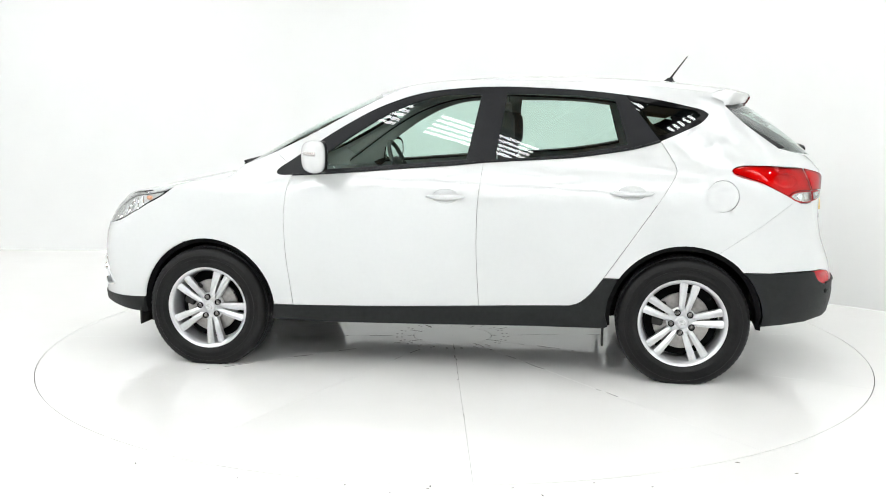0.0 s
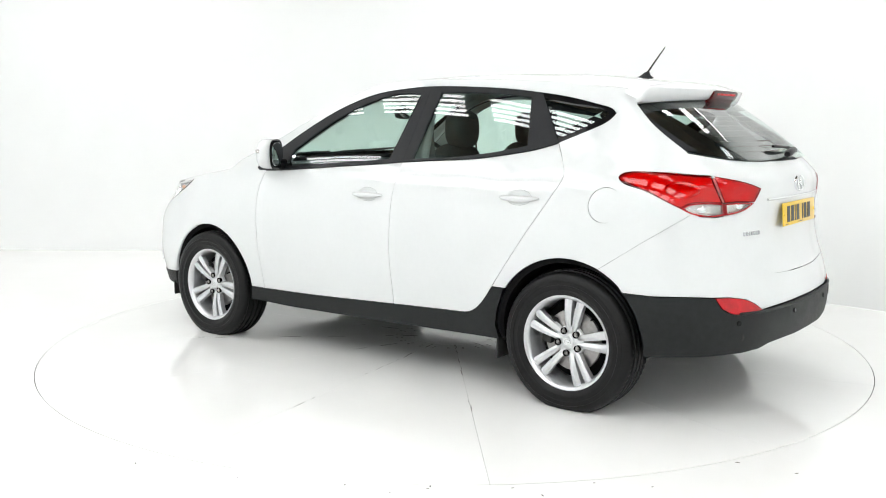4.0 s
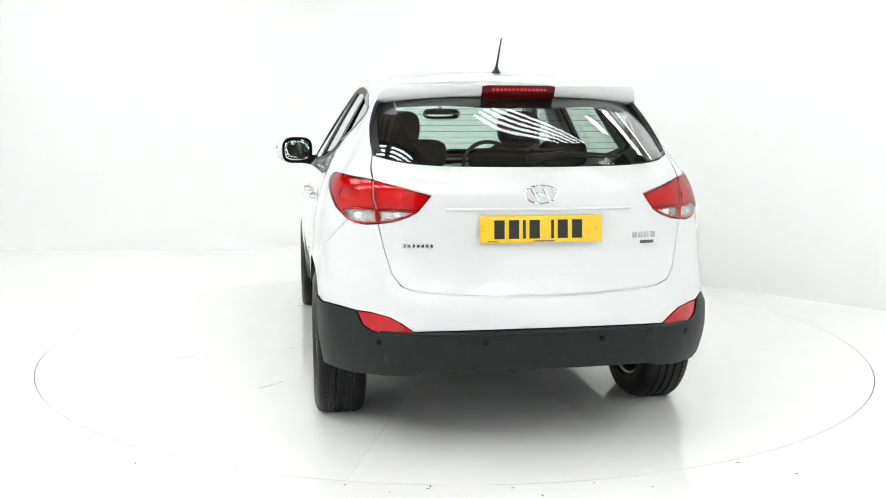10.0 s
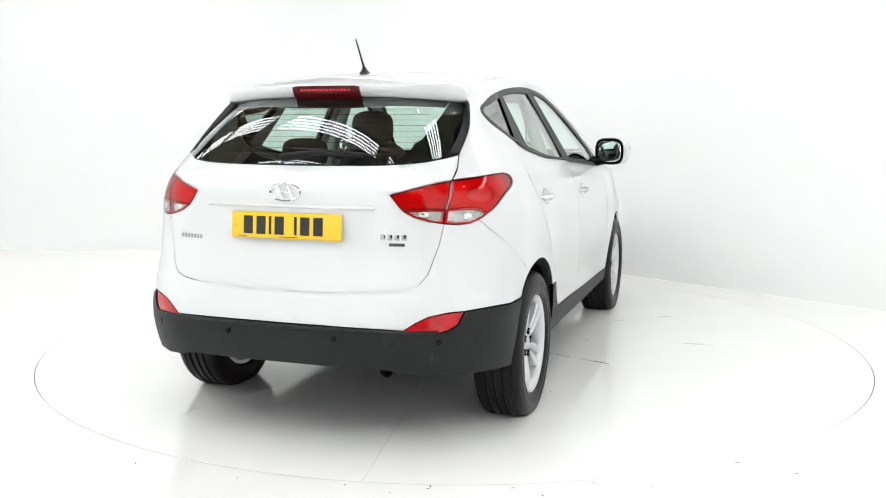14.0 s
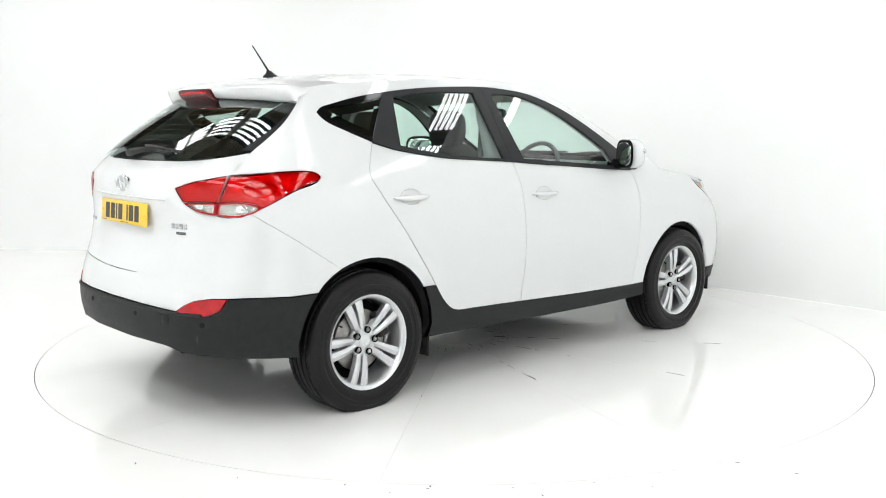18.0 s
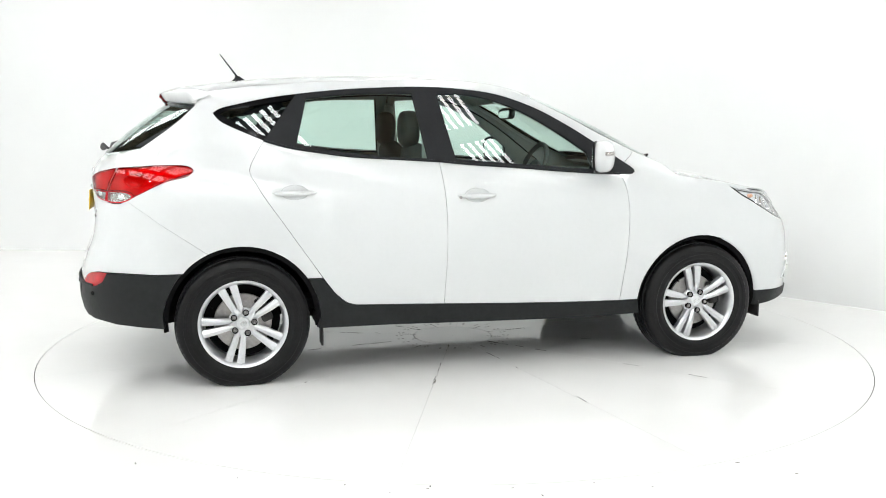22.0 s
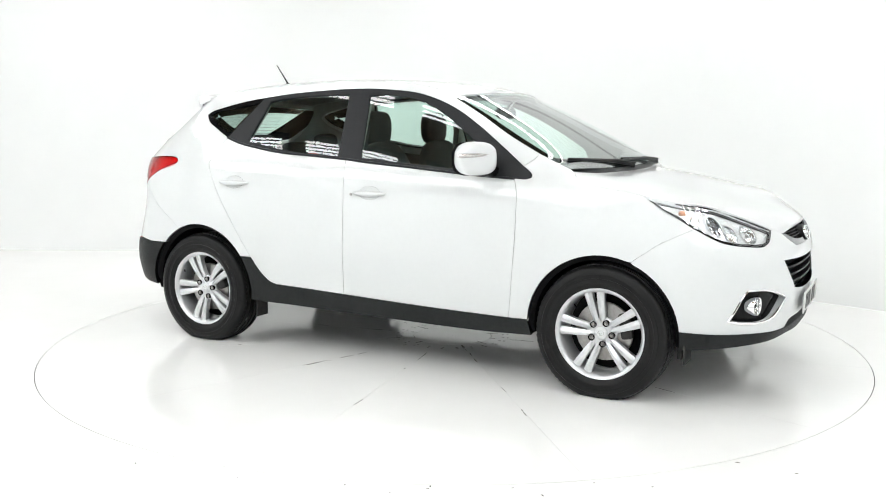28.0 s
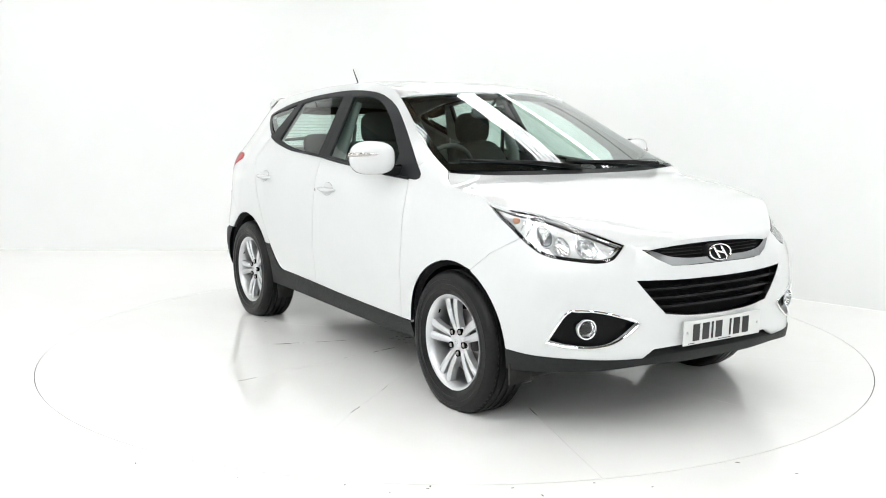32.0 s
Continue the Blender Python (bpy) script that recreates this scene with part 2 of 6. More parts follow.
def triangles(outline, holes, step):
    """Triangles that fill an outline but for its holes: points, triangles, and the loops' point numbers."""
    lo, hi = outline.min(0), outline.max(0)
    gx, gy = np.meshgrid(np.arange(lo[0], hi[0] + step, step), np.arange(lo[1], hi[1] + step, step))
    gx[::2] += step / 2
    grid = np.stack([gx.ravel(), gy.ravel()], 1)
    grid = grid[inside(grid, outline)]
    for loop in (outline, *holes):
        if len(grid):
            grid = grid[far_from(grid, loop, step * 0.45)]
    for h in holes:
        if len(grid):
            grid = grid[~inside(grid, h)]
    pts, edges, loops = [], [], []
    for loop in (outline, *holes):
        s = len(pts)
        pts += list(loop)
        edges += [(s + i, s + (i + 1) % len(loop)) for i in range(len(loop))]
        loops.append(list(range(s, s + len(loop))))
    pts += list(grid)
    v, _, f, _, _, _ = delaunay_2d_cdt([Vector(p) for p in pts], edges, [], 0, 1e-7)
    v = np.array([tuple(p) for p in v])
    f = np.array([t for t in f if len(t) == 3])
    mid = v[f].mean(1)
    keep = inside(mid, outline)
    for h in holes:
        keep &= ~inside(mid, h)
    return v, f[keep], loops, len(pts)


def on_side(p):
    u = side_u(p[:, 0], p[:, 1])
    x, y = skin(u, p[:, 1])
    return np.stack([x, y, p[:, 1]], 1)


def on_nose(p):
    u = np.abs(p[:, 0])
    x, y = skin(u, p[:, 1])
    return np.stack([x, y * np.sign(p[:, 0] + 1e-12), p[:, 1]], 1)


def on_tail(p):
    x, y = skin(ULAST - np.abs(p[:, 0]), p[:, 1])
    return np.stack([x, y * np.sign(p[:, 0] + 1e-12), p[:, 1]], 1)


def normals_of(chart, p):
    e = 1e-3
    da = chart(p + [e, 0]) - chart(p - [e, 0])
    db = chart(p + [0, e]) - chart(p - [0, e])
    n = np.cross(da, db)
    n /= np.maximum(np.linalg.norm(n, axis=1), 1e-12)[:, None]
    return n


def panel(name, outline, chart, mat, parent, sign=1, gap=0.0011, depth=0.018, step=0.05, lift=0.0, holes=(), label="", bulge=0.0):
    """A piece of the body's skin inside an outline, with its rim turned in."""
    outline = shrink(np.array(outline, float), gap)
    holes = [shrink(np.array(h, float), -gap) for h in holes]
    v, f, loops, n0 = triangles(outline, holes, step)
    p = chart(v)
    n = normals_of(chart, v)
    out = p - np.array([0.0, 0.0, 0.75])
    out[:, 0] *= 0.25
    flip = (n * out).sum(1).mean() < 0
    if flip:
        n = -n
    if bulge:
        q = np.concatenate([outline, *holes]) if holes else outline
        d = np.array([np.min(np.hypot(*(q - w).T)) for w in v])
        p = p + n * (bulge * (1 - np.exp(-d / 0.03)))[:, None]
    p = p + n * lift
    a, b, c = p[f[:, 0]], p[f[:, 1]], p[f[:, 2]]
    wrong = (np.cross(b - a, c - a) * n[f[:, 0]]).sum(1) < 0
    f[wrong] = f[wrong][:, ::-1]
    verts, faces, norms = list(p), [tuple(t) for t in f], list(n)
    if depth:
        for loop in loops:
            s = len(verts)
            m = len(loop)
            for i in loop:
                verts += [p[i], p[i] - n[i] * depth]
                norms += [n[i] * 0.7 + 0.001, n[i] * 0.2 + 0.001]
            for i in range(m):
                j = (i + 1) % m
                faces.append((s + 2 * i, s + 2 * j, s + 2 * j + 1, s + 2 * i + 1))
    verts, norms = np.array(verts), np.array(norms)
    if sign < 0:
        verts[:, 1] *= -1
        norms[:, 1] *= -1
        faces = [t[::-1] for t in faces]
    return hang(mesh_object(name, verts, faces, mat, None if bulge else norms), parent, label)


def chart_bowl(name, c, rx, rz, chart, mat, parent, lift, depth, label="", rings=9, segs=36):
    """A round or oval bowl sunk into the skin about the place c."""
    t = np.linspace(0, 2 * math.pi, segs, endpoint=False)
    n0 = normals_of(chart, np.array([c], float))[0]
    p0 = chart(np.array([c], float))[0] - np.array([0, 0, 0.75])
    n0 = n0 if n0 @ (p0 * [0.25, 1, 1]) > 0 else -n0
    rows = []
    for k in np.linspace(0, 1, rings):
        f, d = max(0.02, math.cos(k * math.pi / 2)), math.sin(k * math.pi / 2)
        q = np.stack([c[0] + rx * f * np.cos(t), c[1] + rz * f * np.sin(t)], 1)
        rows.append(chart(q) + n0 * (lift - depth * d))
    rows = np.array(rows)
    faces = [(i * segs + j, i * segs + (j + 1) % segs, (i + 1) * segs + (j + 1) % segs, (i + 1) * segs + j) for i in range(rings - 1) for j in range(segs)]
    return hang(mesh_object(name, rows.reshape(-1, 3), faces, mat), parent, label)


def ring_at(c, rx, rz, n=36):
    """An oval outline about c."""
    t = np.linspace(0, 2 * math.pi, n, endpoint=False)
    return np.stack([c[0] + rx * np.cos(t), c[1] + rz * np.sin(t)], 1)


def grid_faces(nu, nv, wrap_u=False):
    return [(i * nv + j, ((i + 1) % nu) * nv + j, ((i + 1) % nu) * nv + j + 1, i * nv + j + 1)
            for i in range(nu if wrap_u else nu - 1) for j in range(nv - 1)]


def sheet(name, rows, mat, parent, thick=0.0, label=""):
    """A surface through rows of points; thick: its depth, turned in at the edge."""
    a = np.array(rows, float)
    nu, nv = a.shape[:2]
    me = mesh_object(name, a.reshape(-1, 3), grid_faces(nu, nv), mat)
    bm = bmesh.new()
    bm.from_mesh(me.data)
    bmesh.ops.recalc_face_normals(bm, faces=bm.faces)
    if sum(f.normal.z for f in bm.faces) < 0:
        bmesh.ops.reverse_faces(bm, faces=bm.faces)
    if thick:
        edge = [e for e in bm.edges if e.is_boundary]
        r = bmesh.ops.extrude_edge_only(bm, edges=edge)
        for v in r["geom"]:
            if isinstance(v, bmesh.types.BMVert):
                v.co.z -= thick
    bm.to_mesh(me.data)
    bm.free()
    me.data.polygons.foreach_set("use_smooth", [True] * len(me.data.polygons))
    me.data.set_sharp_from_angle(angle=radians(50))
    return hang(me, parent, label) if parent else me


def box(bm, cx, cy, cz, sx, sy, sz, m=None, bevel=0.0, seg=2):
    r = bmesh.ops.create_cube(bm, size=1.0)
    vs = r["verts"]
    bmesh.ops.scale(bm, vec=(sx, sy, sz), verts=vs)
    if bevel:
        es = list({e for v in vs for e in v.link_edges})
        r = bmesh.ops.bevel(bm, geom=es, offset=bevel, segments=seg, affect="EDGES", profile=0.5)
        vs = list({v for f in r["faces"] for v in f.verts} | {v for v in vs if v.is_valid})
    bmesh.ops.translate(bm, vec=(cx, cy, cz), verts=vs)
    if m is not None:
        bmesh.ops.transform(bm, matrix=m, verts=vs)
    return vs


def lathe(bm, profile, segs=48, axis="y", m=None):
    """A turned shape: profile of (radius, along) about the axis."""
    rings = []
    for r, a in profile:
        ring = []
        for i in range(segs):
            t = 2 * math.pi * i / segs
            c, s = r * math.cos(t), r * math.sin(t)
            co = {"y": (c, a, s), "z": (c, s, a), "x": (a, c, s)}[axis]
            ring.append(bm.verts.new(co))
        rings.append(ring)
    for q, w in zip(rings, rings[1:]):
        for i in range(segs):
            bm.faces.new((q[i], q[(i + 1) % segs], w[(i + 1) % segs], w[i]))
    vs = [v for r in rings for v in r]
    if m is not None:
        bmesh.ops.transform(bm, matrix=m, verts=vs)
    return rings


def tube(bm, path, radius, segs=8, cap=True):
    """A round bar along a path; radius may be one number or one for each point."""
    path = [Vector(p) for p in path]
    rad = radius if hasattr(radius, "__len__") else [radius] * len(path)
    rings = []
    for i, p in enumerate(path):
        d = (path[min(i + 1, len(path) - 1)] - path[max(i - 1, 0)]).normalized()
        a = d.cross(Vector((0, 0, 1)) if abs(d.z) < 0.9 else Vector((1, 0, 0))).normalized()
        b = d.cross(a)
        rings.append([bm.verts.new(p + (a * math.cos(2 * math.pi * k / segs) + b * math.sin(2 * math.pi * k / segs)) * rad[i]) for k in range(segs)])
    for q, w in zip(rings, rings[1:]):
        for k in range(segs):
            bm.faces.new((q[k], q[(k + 1) % segs], w[(k + 1) % segs], w[k]))
    if cap:
        bm.faces.new(rings[0]), bm.faces.new(rings[-1][::-1])


def blob(bm, c, r, power=2.6, m=None, nu=28, nv=16, shape=None):
    """A rounded block: a superellipsoid."""
    def q(v, p):
        return math.copysign(abs(v) ** (2 / p), v)
    rings = []
    for j in range(nv + 1):
        t = -math.pi / 2 + math.pi * j / nv
        ring = []
        for i in range(nu):
            a = 2 * math.pi * i / nu
            p = [q(math.cos(t), power) * q(math.cos(a), power), q(math.cos(t), power) * q(math.sin(a), power), q(math.sin(t), power)]
            if shape:
                p = shape(*p)
            co = Vector((c[0] + r[0] * p[0], c[1] + r[1] * p[1], c[2] + r[2] * p[2]))
            ring.append(bm.verts.new(m @ co if m else co))
        rings.append(ring)
    for a, b in zip(rings, rings[1:]):
        for i in range(nu):
            k = (i + 1) % nu
            bm.faces.new((a[i], a[k], b[k], b[i]))
    bmesh.ops.remove_doubles(bm, verts=bm.verts, dist=1e-5)


# ---- the studio ----
TABLE_R = 2.4975


def ring_sheet(name, r0, outline, mat, segs=96, rows=6):
    """A floor from a round hole out to a closed outline given as a function of the angle."""
    verts, faces = [], []
    for j in range(rows + 1):
        w = (j / rows) ** 1.5
        for i in range(segs):
            t = 2 * math.pi * i / segs
            r = r0 + (outline(t) - r0) * w
            verts.append((r * math.cos(t), r * math.sin(t), 0))
    for j in range(rows):
        for i in range(segs):
            k = (i + 1) % segs
            faces.append((j * segs + i, j * segs + k, (j + 1) * segs + k, (j + 1) * segs + i)[::-1])
    s = len(verts)
    for i in range(segs):
        t = 2 * math.pi * i / segs
        verts.append((r0 * math.cos(t), r0 * math.sin(t), -0.06))
    for i in range(segs):
        k = (i + 1) % segs
        faces.append((i, k, s + k, s + i))
    return mesh_object(name, verts, faces, mat, smooth=False)


WASH = 30.0
floor = ring_sheet("floor", 2.502, lambda t: 8.0 / max(abs(math.cos(t)), abs(math.sin(t))), FLOORPAINT, 192)
tagged(floor, "glossy white painted studio floor round the turntable", "floor", kind="structure")
pit = ring_sheet("turntable_pit", 0.001, lambda t: 2.6, DARK, 96, 2)
pit.location.z = -0.05
tagged(pit, "dark pit under the turntable", "floor", kind="structure")


def wall_strip(name, path, height, mat, label, thick=0.12):
    """A wall along a line on the floor; each point has its own radius of the rounded foot."""
    verts, n = [], len(path)
    for i, (px, py, cove) in enumerate(path):
        a, b = Vector(path[max(i - 1, 0)][:2]), Vector(path[min(i + 1, n - 1)][:2])
        d = (b - a).normalized()
        inward = Vector((d.y, -d.x))
        prof = [(cove * (1 - math.sin(math.pi / 2 * k / 14)), cove * (1 - math.cos(math.pi / 2 * k / 14)) - 0.0015) for k in range(15)]
        prof += [(0, height * 0.6), (0, height), (-thick, height), (-thick, -0.02)]
        for o, z in prof:
            verts.append((px + inward.x * o, py + inward.y * o, z))
    m = len(prof)
    faces = [(i * m + j, (i + 1) * m + j, (i + 1) * m + j + 1, i * m + j + 1) for i in range(n - 1) for j in range(m - 1)]
    ob = mesh_object(name, verts, faces, mat)
    ob.data.set_sharp_from_angle(angle=radians(35))
    return tagged(ob, label, "wall", kind="structure")


WALL_H = 4.6
# back wall with a wide rounded foot; it bends round into the right wall, whose foot is sharp
back = [(-7.9, 5.15, 1.2), (-5.0, 5.15, 1.2), (-3.0, 5.15, 1.2), (-2.2, 5.13, 1.15)]
for k in range(1, 10):
    a = radians(5 * k)
    back.append((-2.2 + 2.6 * math.sin(a), 5.13 - 2.6 * (1 - math.cos(a)), 1.15 * (1 - k / 9) ** 1.3 + 0.01))
ex, ey, _ = back[-1]
back += [(ex + w, ey - w, 0.01) for w in (0.6, 1.4, 2.2, 3.0, 3.8, 4.8)]
wall_strip("wall_back", back, WALL_H, WALLPAINT, "seamless white studio wall bending round the turntable")
wx, wy, _ = back[-1]
wall_strip("wall_left", [(-7.6, -7.3, 1.2), (-7.6, 5.3, 1.2)], WALL_H, WALLPAINT, "plain white studio wall")
wall_strip("wall_right", [(back[-1][0] - 0.05, back[-1][1], 0.01), (5.9, back[-1][1] - 0.2, 0.01), (5.9, -7.2, 0.01)], WALL_H, WALLPAINT, "plain white studio wall beside the entrance")
# the front wall is unseen, added to bounce light; the camera stands at its wide opening
bm = bmesh.new()
for x0, x1, z0, z1 in ((-7.6, -1.7, 0, WALL_H), (1.7, 6.0, 0, WALL_H), (-1.7, 1.7, 2.7, WALL_H)):
    box(bm, (x0 + x1) / 2, -7.26, (z0 + z1) / 2, x1 - x0, 0.12, z1 - z0)
wf = part("unseen_front_wall", bm, WALLPAINT, None, smooth=False)
tagged(wf, "plain white wall with a wide opening, unseen, added to bounce light", "wall", kind="structure")
bm = bmesh.new()
for x0, y0, x1, y1 in ((9, -9, -10, -9), (-10, -9, -10, 8), (-10, 8, 9, 8), (9, 8, 9, -9)):
    d = Vector((x1 - x0, y1 - y0, 0))
    box(bm, (x0 + x1) / 2, (y0 + y1) / 2, 3.5, abs(d.x) + 0.2, abs(d.y) + 0.2, 7.0)
hall = part("wall_hall", bm, HALL, None, smooth=False)
tagged(hall, "dim grey warehouse walls round the open studio", "wall", kind="structure")

bm = bmesh.new()
box(bm, -0.5, -0.5, 7.05, 19.4, 17.4, 0.1)
for i in range(31):
    d = -10.5 + i * 0.7
    run = 2 * min(10.5 - abs(d), 7.4)
    if run > 0.5:
        box(bm, 0, d, 6.9, run, 0.22, 0.16, Matrix.Translation((-0.5, -0.5, 0)) @ Matrix.Rotation(radians(45), 4, "Z"))
ceiling = part("ceiling", bm, CEILING, None, smooth=False)
tagged(ceiling, "brown boarded warehouse roof with close-set purlins", "ceiling", kind="structure")


def light_bank(long_x, long_y, count, drop):
    """A hanging tray of fluorescent tubes that run along its longer side."""
    bank = new("light_bank")
    tagged(bank, "hanging tray of bright fluorescent tubes, the twelve-tube kind added as fill", "light", "light banks")
    bm = bmesh.new()
    box(bm, 0, 0, 0.10, long_x + 0.1, long_y + 0.1, 0.04, bevel=0.01)
    part("reflector_tray", bm, TRIM, bank)
    gap = long_y / count
    for i in range(count):
        bm = bmesh.new()
        lathe(bm, [(0.001, -long_x / 2), (0.019, -long_x / 2), (0.019, long_x / 2), (0.001, long_x / 2)], 10, "x", Matrix.Translation((0, -long_y / 2 + gap * (i + 0.5), 0.02)))
        part("tube", bm, TUBE, bank)
    for sx in (-1, 1):
        bm = bmesh.new()
        tube(bm, [(sx * long_x * 0.4, 0, 0.1), (sx * long_x * 0.4, 0, drop)], 0.006, 6)
        part("suspension_cable", bm, STEEL, bank)
    return bank


DROP = 7.0 - 3.65
kinds = {}
even_run = [1.33 + 1.39 * k for k in range(-4, 4)]
late_run = [1.58 + 1.39 * k for k in range(-4, 4)]
close_run = [-2.8, -1.68, -0.56, 0.56, 1.62, 2.98, 4.1]
# the rows at -5.1 and -3.55 are added fill above the camera side
for across, wide, count, run in ((-5.1, 0.95, 12, even_run[1:]), (-3.55, 0.95, 12, even_run[1:]), (-1.95, 0.38, 5, even_run), (-0.42, 0.38, 5, late_run), (1.68, 0.38, 5, close_run), (2.65, 0.14, 2, close_run[:5])):
    for along in run:
        m = pose((across + along) / math.sqrt(2), (across - along) / math.sqrt(2), 3.65, 0, 0, -45)
        if count not in kinds:
            kinds[count] = light_bank(1.07, wide, count, DROP)
            kinds[count].matrix_world = m
        else:
            copy_thing(kinds[count], m)


def wash_fill_can(x, y, z, tx, ty, tz, watts):
    """A lamp in a short can over the top of a wall, aimed down at it; most are added fill."""
    can = new("wash_fill_can")
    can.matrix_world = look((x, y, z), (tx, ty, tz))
    tagged(can, "black lamp can lighting a studio wall, most of them added as unseen fill", "light", "wall washers")
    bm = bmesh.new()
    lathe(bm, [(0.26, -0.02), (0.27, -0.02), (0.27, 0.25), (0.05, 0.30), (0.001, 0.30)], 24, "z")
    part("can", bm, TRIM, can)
    area_lamp("wash_fill_light", look((x, y, z), (tx, ty, tz)), 0.42, 0.42, watts)


# lamps at x -4.9 and -3.2 wash the back wall; the rest are added fill
wash_fill_can(-4.9, 2.6, 4.4, -4.9, 5.1, 1.2, WASH * 1.4)
wash_fill_can(-5.6, 0.6, 4.4, -7.5, 0.6, 0.8, WASH * 2.5)
wash_fill_can(-4.2, -5.6, 4.4, -4.2, -7.2, 0.8, WASH * 2.5)
wash_fill_can(-3.2, 3.2, 4.4, -3.2, 5.1, 1.4, WASH)
wash_fill_can(2.0, -0.4, 4.4, 3.7, 1.3, 0.3, WASH * 0.5)
wash_fill_can(4.4, -3.2, 4.4, 5.9, -3.2, 0.8, WASH * 2.9)
wash_fill_can(3.6, -5.7, 4.4, 3.6, -7.2, 0.8, WASH * 2.9)

# the turntable: twelve wedge plates round a middle disc
turntable = new("turntable")
tagged(turntable, "round white steel turntable with radial seams", "turntable")


def wedge(a0, a1, r0, r1, gap):
    verts, faces = [], []
    n = 14
    for top in (0.0, -0.03):
        for r in (r0, r1):
            for i in range(n + 1):
                half = gap / r / 2
                t = a0 + half + (a1 - a0 - 2 * half) * i / n
                verts.append((r * math.cos(t), r * math.sin(t), top))
    k = n + 1
    for i in range(n):
        faces.append((i, k + i, k + i + 1, i + 1))
        faces.append((k + i, 3 * k + i, 3 * k + i + 1, k + i + 1))
        faces.append((i + 1, 2 * k + i + 1, 2 * k + i, i))
    for i, j in ((0, 1), (n, -1)):
        faces.append((i, 2 * k + i, 3 * k + i, k + i)[::j])
    return verts, faces


SEAM0 = 10.0
for i in range(12):
    a0, a1 = radians(SEAM0 + 30 * i), radians(SEAM0 + 30 * (i + 1))
    v, f = wedge(a0, a1, 0.255, TABLE_R, 0.0010)
    hang(mesh_object("floor_plate", v, f, FLOORPAINT, smooth=False), turntable)
    for r in (0.33, 0.36):
        for k in (-0.045, 0.045):
            bm = bmesh.new()
            lathe(bm, [(0.001, 0.001), (0.007, 0.001), (0.008, 0.0), (0.008, -0.004)], 10, "z", pose(0, 0, 0, 0, 0, math.degrees(a0)) @ Matrix.Translation((r, k, 0.0006)))
            part("plate_screw", bm, STEEL, turntable)
bm = bmesh.new()
lathe(bm, [(0.001, 0.0), (0.251, 0.0), (0.2515, -0.03)], 48, "z")
part("middle_disc", bm, FLOORPAINT, turntable, smooth=False)

# flaked paint where the plates meet
CHIPPED = material("bare_grey_steel", (0.10, 0.095, 0.085), 0.7, grain=(90, 0.4))
rng = random.Random(7)
for i in range(90):
    r = 0.27 + 1.5 * rng.random() ** 1.8
    a = radians(SEAM0 + 30 * rng.randrange(12)) + rng.uniform(-0.003, 0.003) / r
    long, wide = rng.uniform(0.010, 0.060), rng.uniform(0.0010, 0.0032)
    n = 7
    bm = bmesh.new()
    ring = []
    for k in range(n):
        t = 2 * math.pi * k / n
        q = rng.uniform(0.6, 1.15)
        ring.append((long * q * math.cos(t), wide * q * math.sin(t)))
    m = pose(0, 0, 0, 0, 0, math.degrees(a)) @ Matrix.Translation((r, rng.uniform(-0.004, 0.004), 0)) @ Matrix.Rotation(rng.uniform(-0.06, 0.06), 4, "Z")
    top = [bm.verts.new(m @ Vector((x, y, 0.0012))) for x, y in ring]
    low = [bm.verts.new(m @ Vector((x * 1.1, y * 1.1, 0.0002))) for x, y in ring]
    bm.faces.new(top)
    for k in range(n):
        bm.faces.new((low[k], low[(k + 1) % n], top[(k + 1) % n], top[k]))
    part("paint_chip", bm, CHIPPED, turntable, smooth=False)


# small dark scuffs on the fixed floor in front of the turntable
rng = random.Random(11)
for x, y in [(-0.411, -2.502), (-0.092, -2.536), (-0.081, -2.464), (0.23, -2.525), (0.337, -2.592), (0.547, -2.47), (1.367, -2.359), (-0.233, -2.575), (1.145, -2.202), (-1.287, -2.294), (-1.799, -1.886), (-0.837, -2.442), (0.765, -2.505)]:
    if math.hypot(x, y) < TABLE_R + 0.02:
        x, y = x * 1.02, y * 1.02
    turn, size = rng.uniform(0, 3), rng.uniform(0.003, 0.006)
    bm = bmesh.new()
    lathe(bm, [(0.0001, 0.0009), (0.7, 0.0009), (1.0, 0.0003)], 9, "z", pose(x, y, 0, 0, 0, math.degrees(turn)) @ Matrix.Diagonal((size * 1.8, size * 0.7, 1, 1)))
    part("scuff_mark", bm, CHIPPED, floor, smooth=False)


# ---- the car: outer panels ----
car = new("car")
tagged(car, "white five-door compact SUV with grey cladding parked on the turntable", "car")


def U(points):
    """Outline points (x or None, y or None, z) as places (u, z) on the left skin, from the nose."""
    out = []
    for x, y, z in points:
        u = side_u([x], [z])[0] if x is not None else (front_u([abs(y)], [z])[0] if y >= 0 else rear_u([abs(y)], [z])[0])
        out.append((u, z))
    return np.array(out)


def S(*xz):
    """Side points (x, z)."""
    return [(x, None, z) for x, z in xz]


def F(*yz):
    """Nose points (y, z)."""
    return [(None, y, z) for y, z in yz]


def R(*yz):
    """Tail points (y, z)."""
    return [(None, -max(y, 1e-6), z) for y, z in yz]


def tailw(points):
    p = U(points)
    return np.stack([ULAST - p[:, 0], p[:, 1]], 1)


def both(half):
    """The outline of a whole panel from its left half, which starts and ends on the middle line."""
    h = np.array(half)
    return np.concatenate([h, (h * [-1, 1])[::-1]])


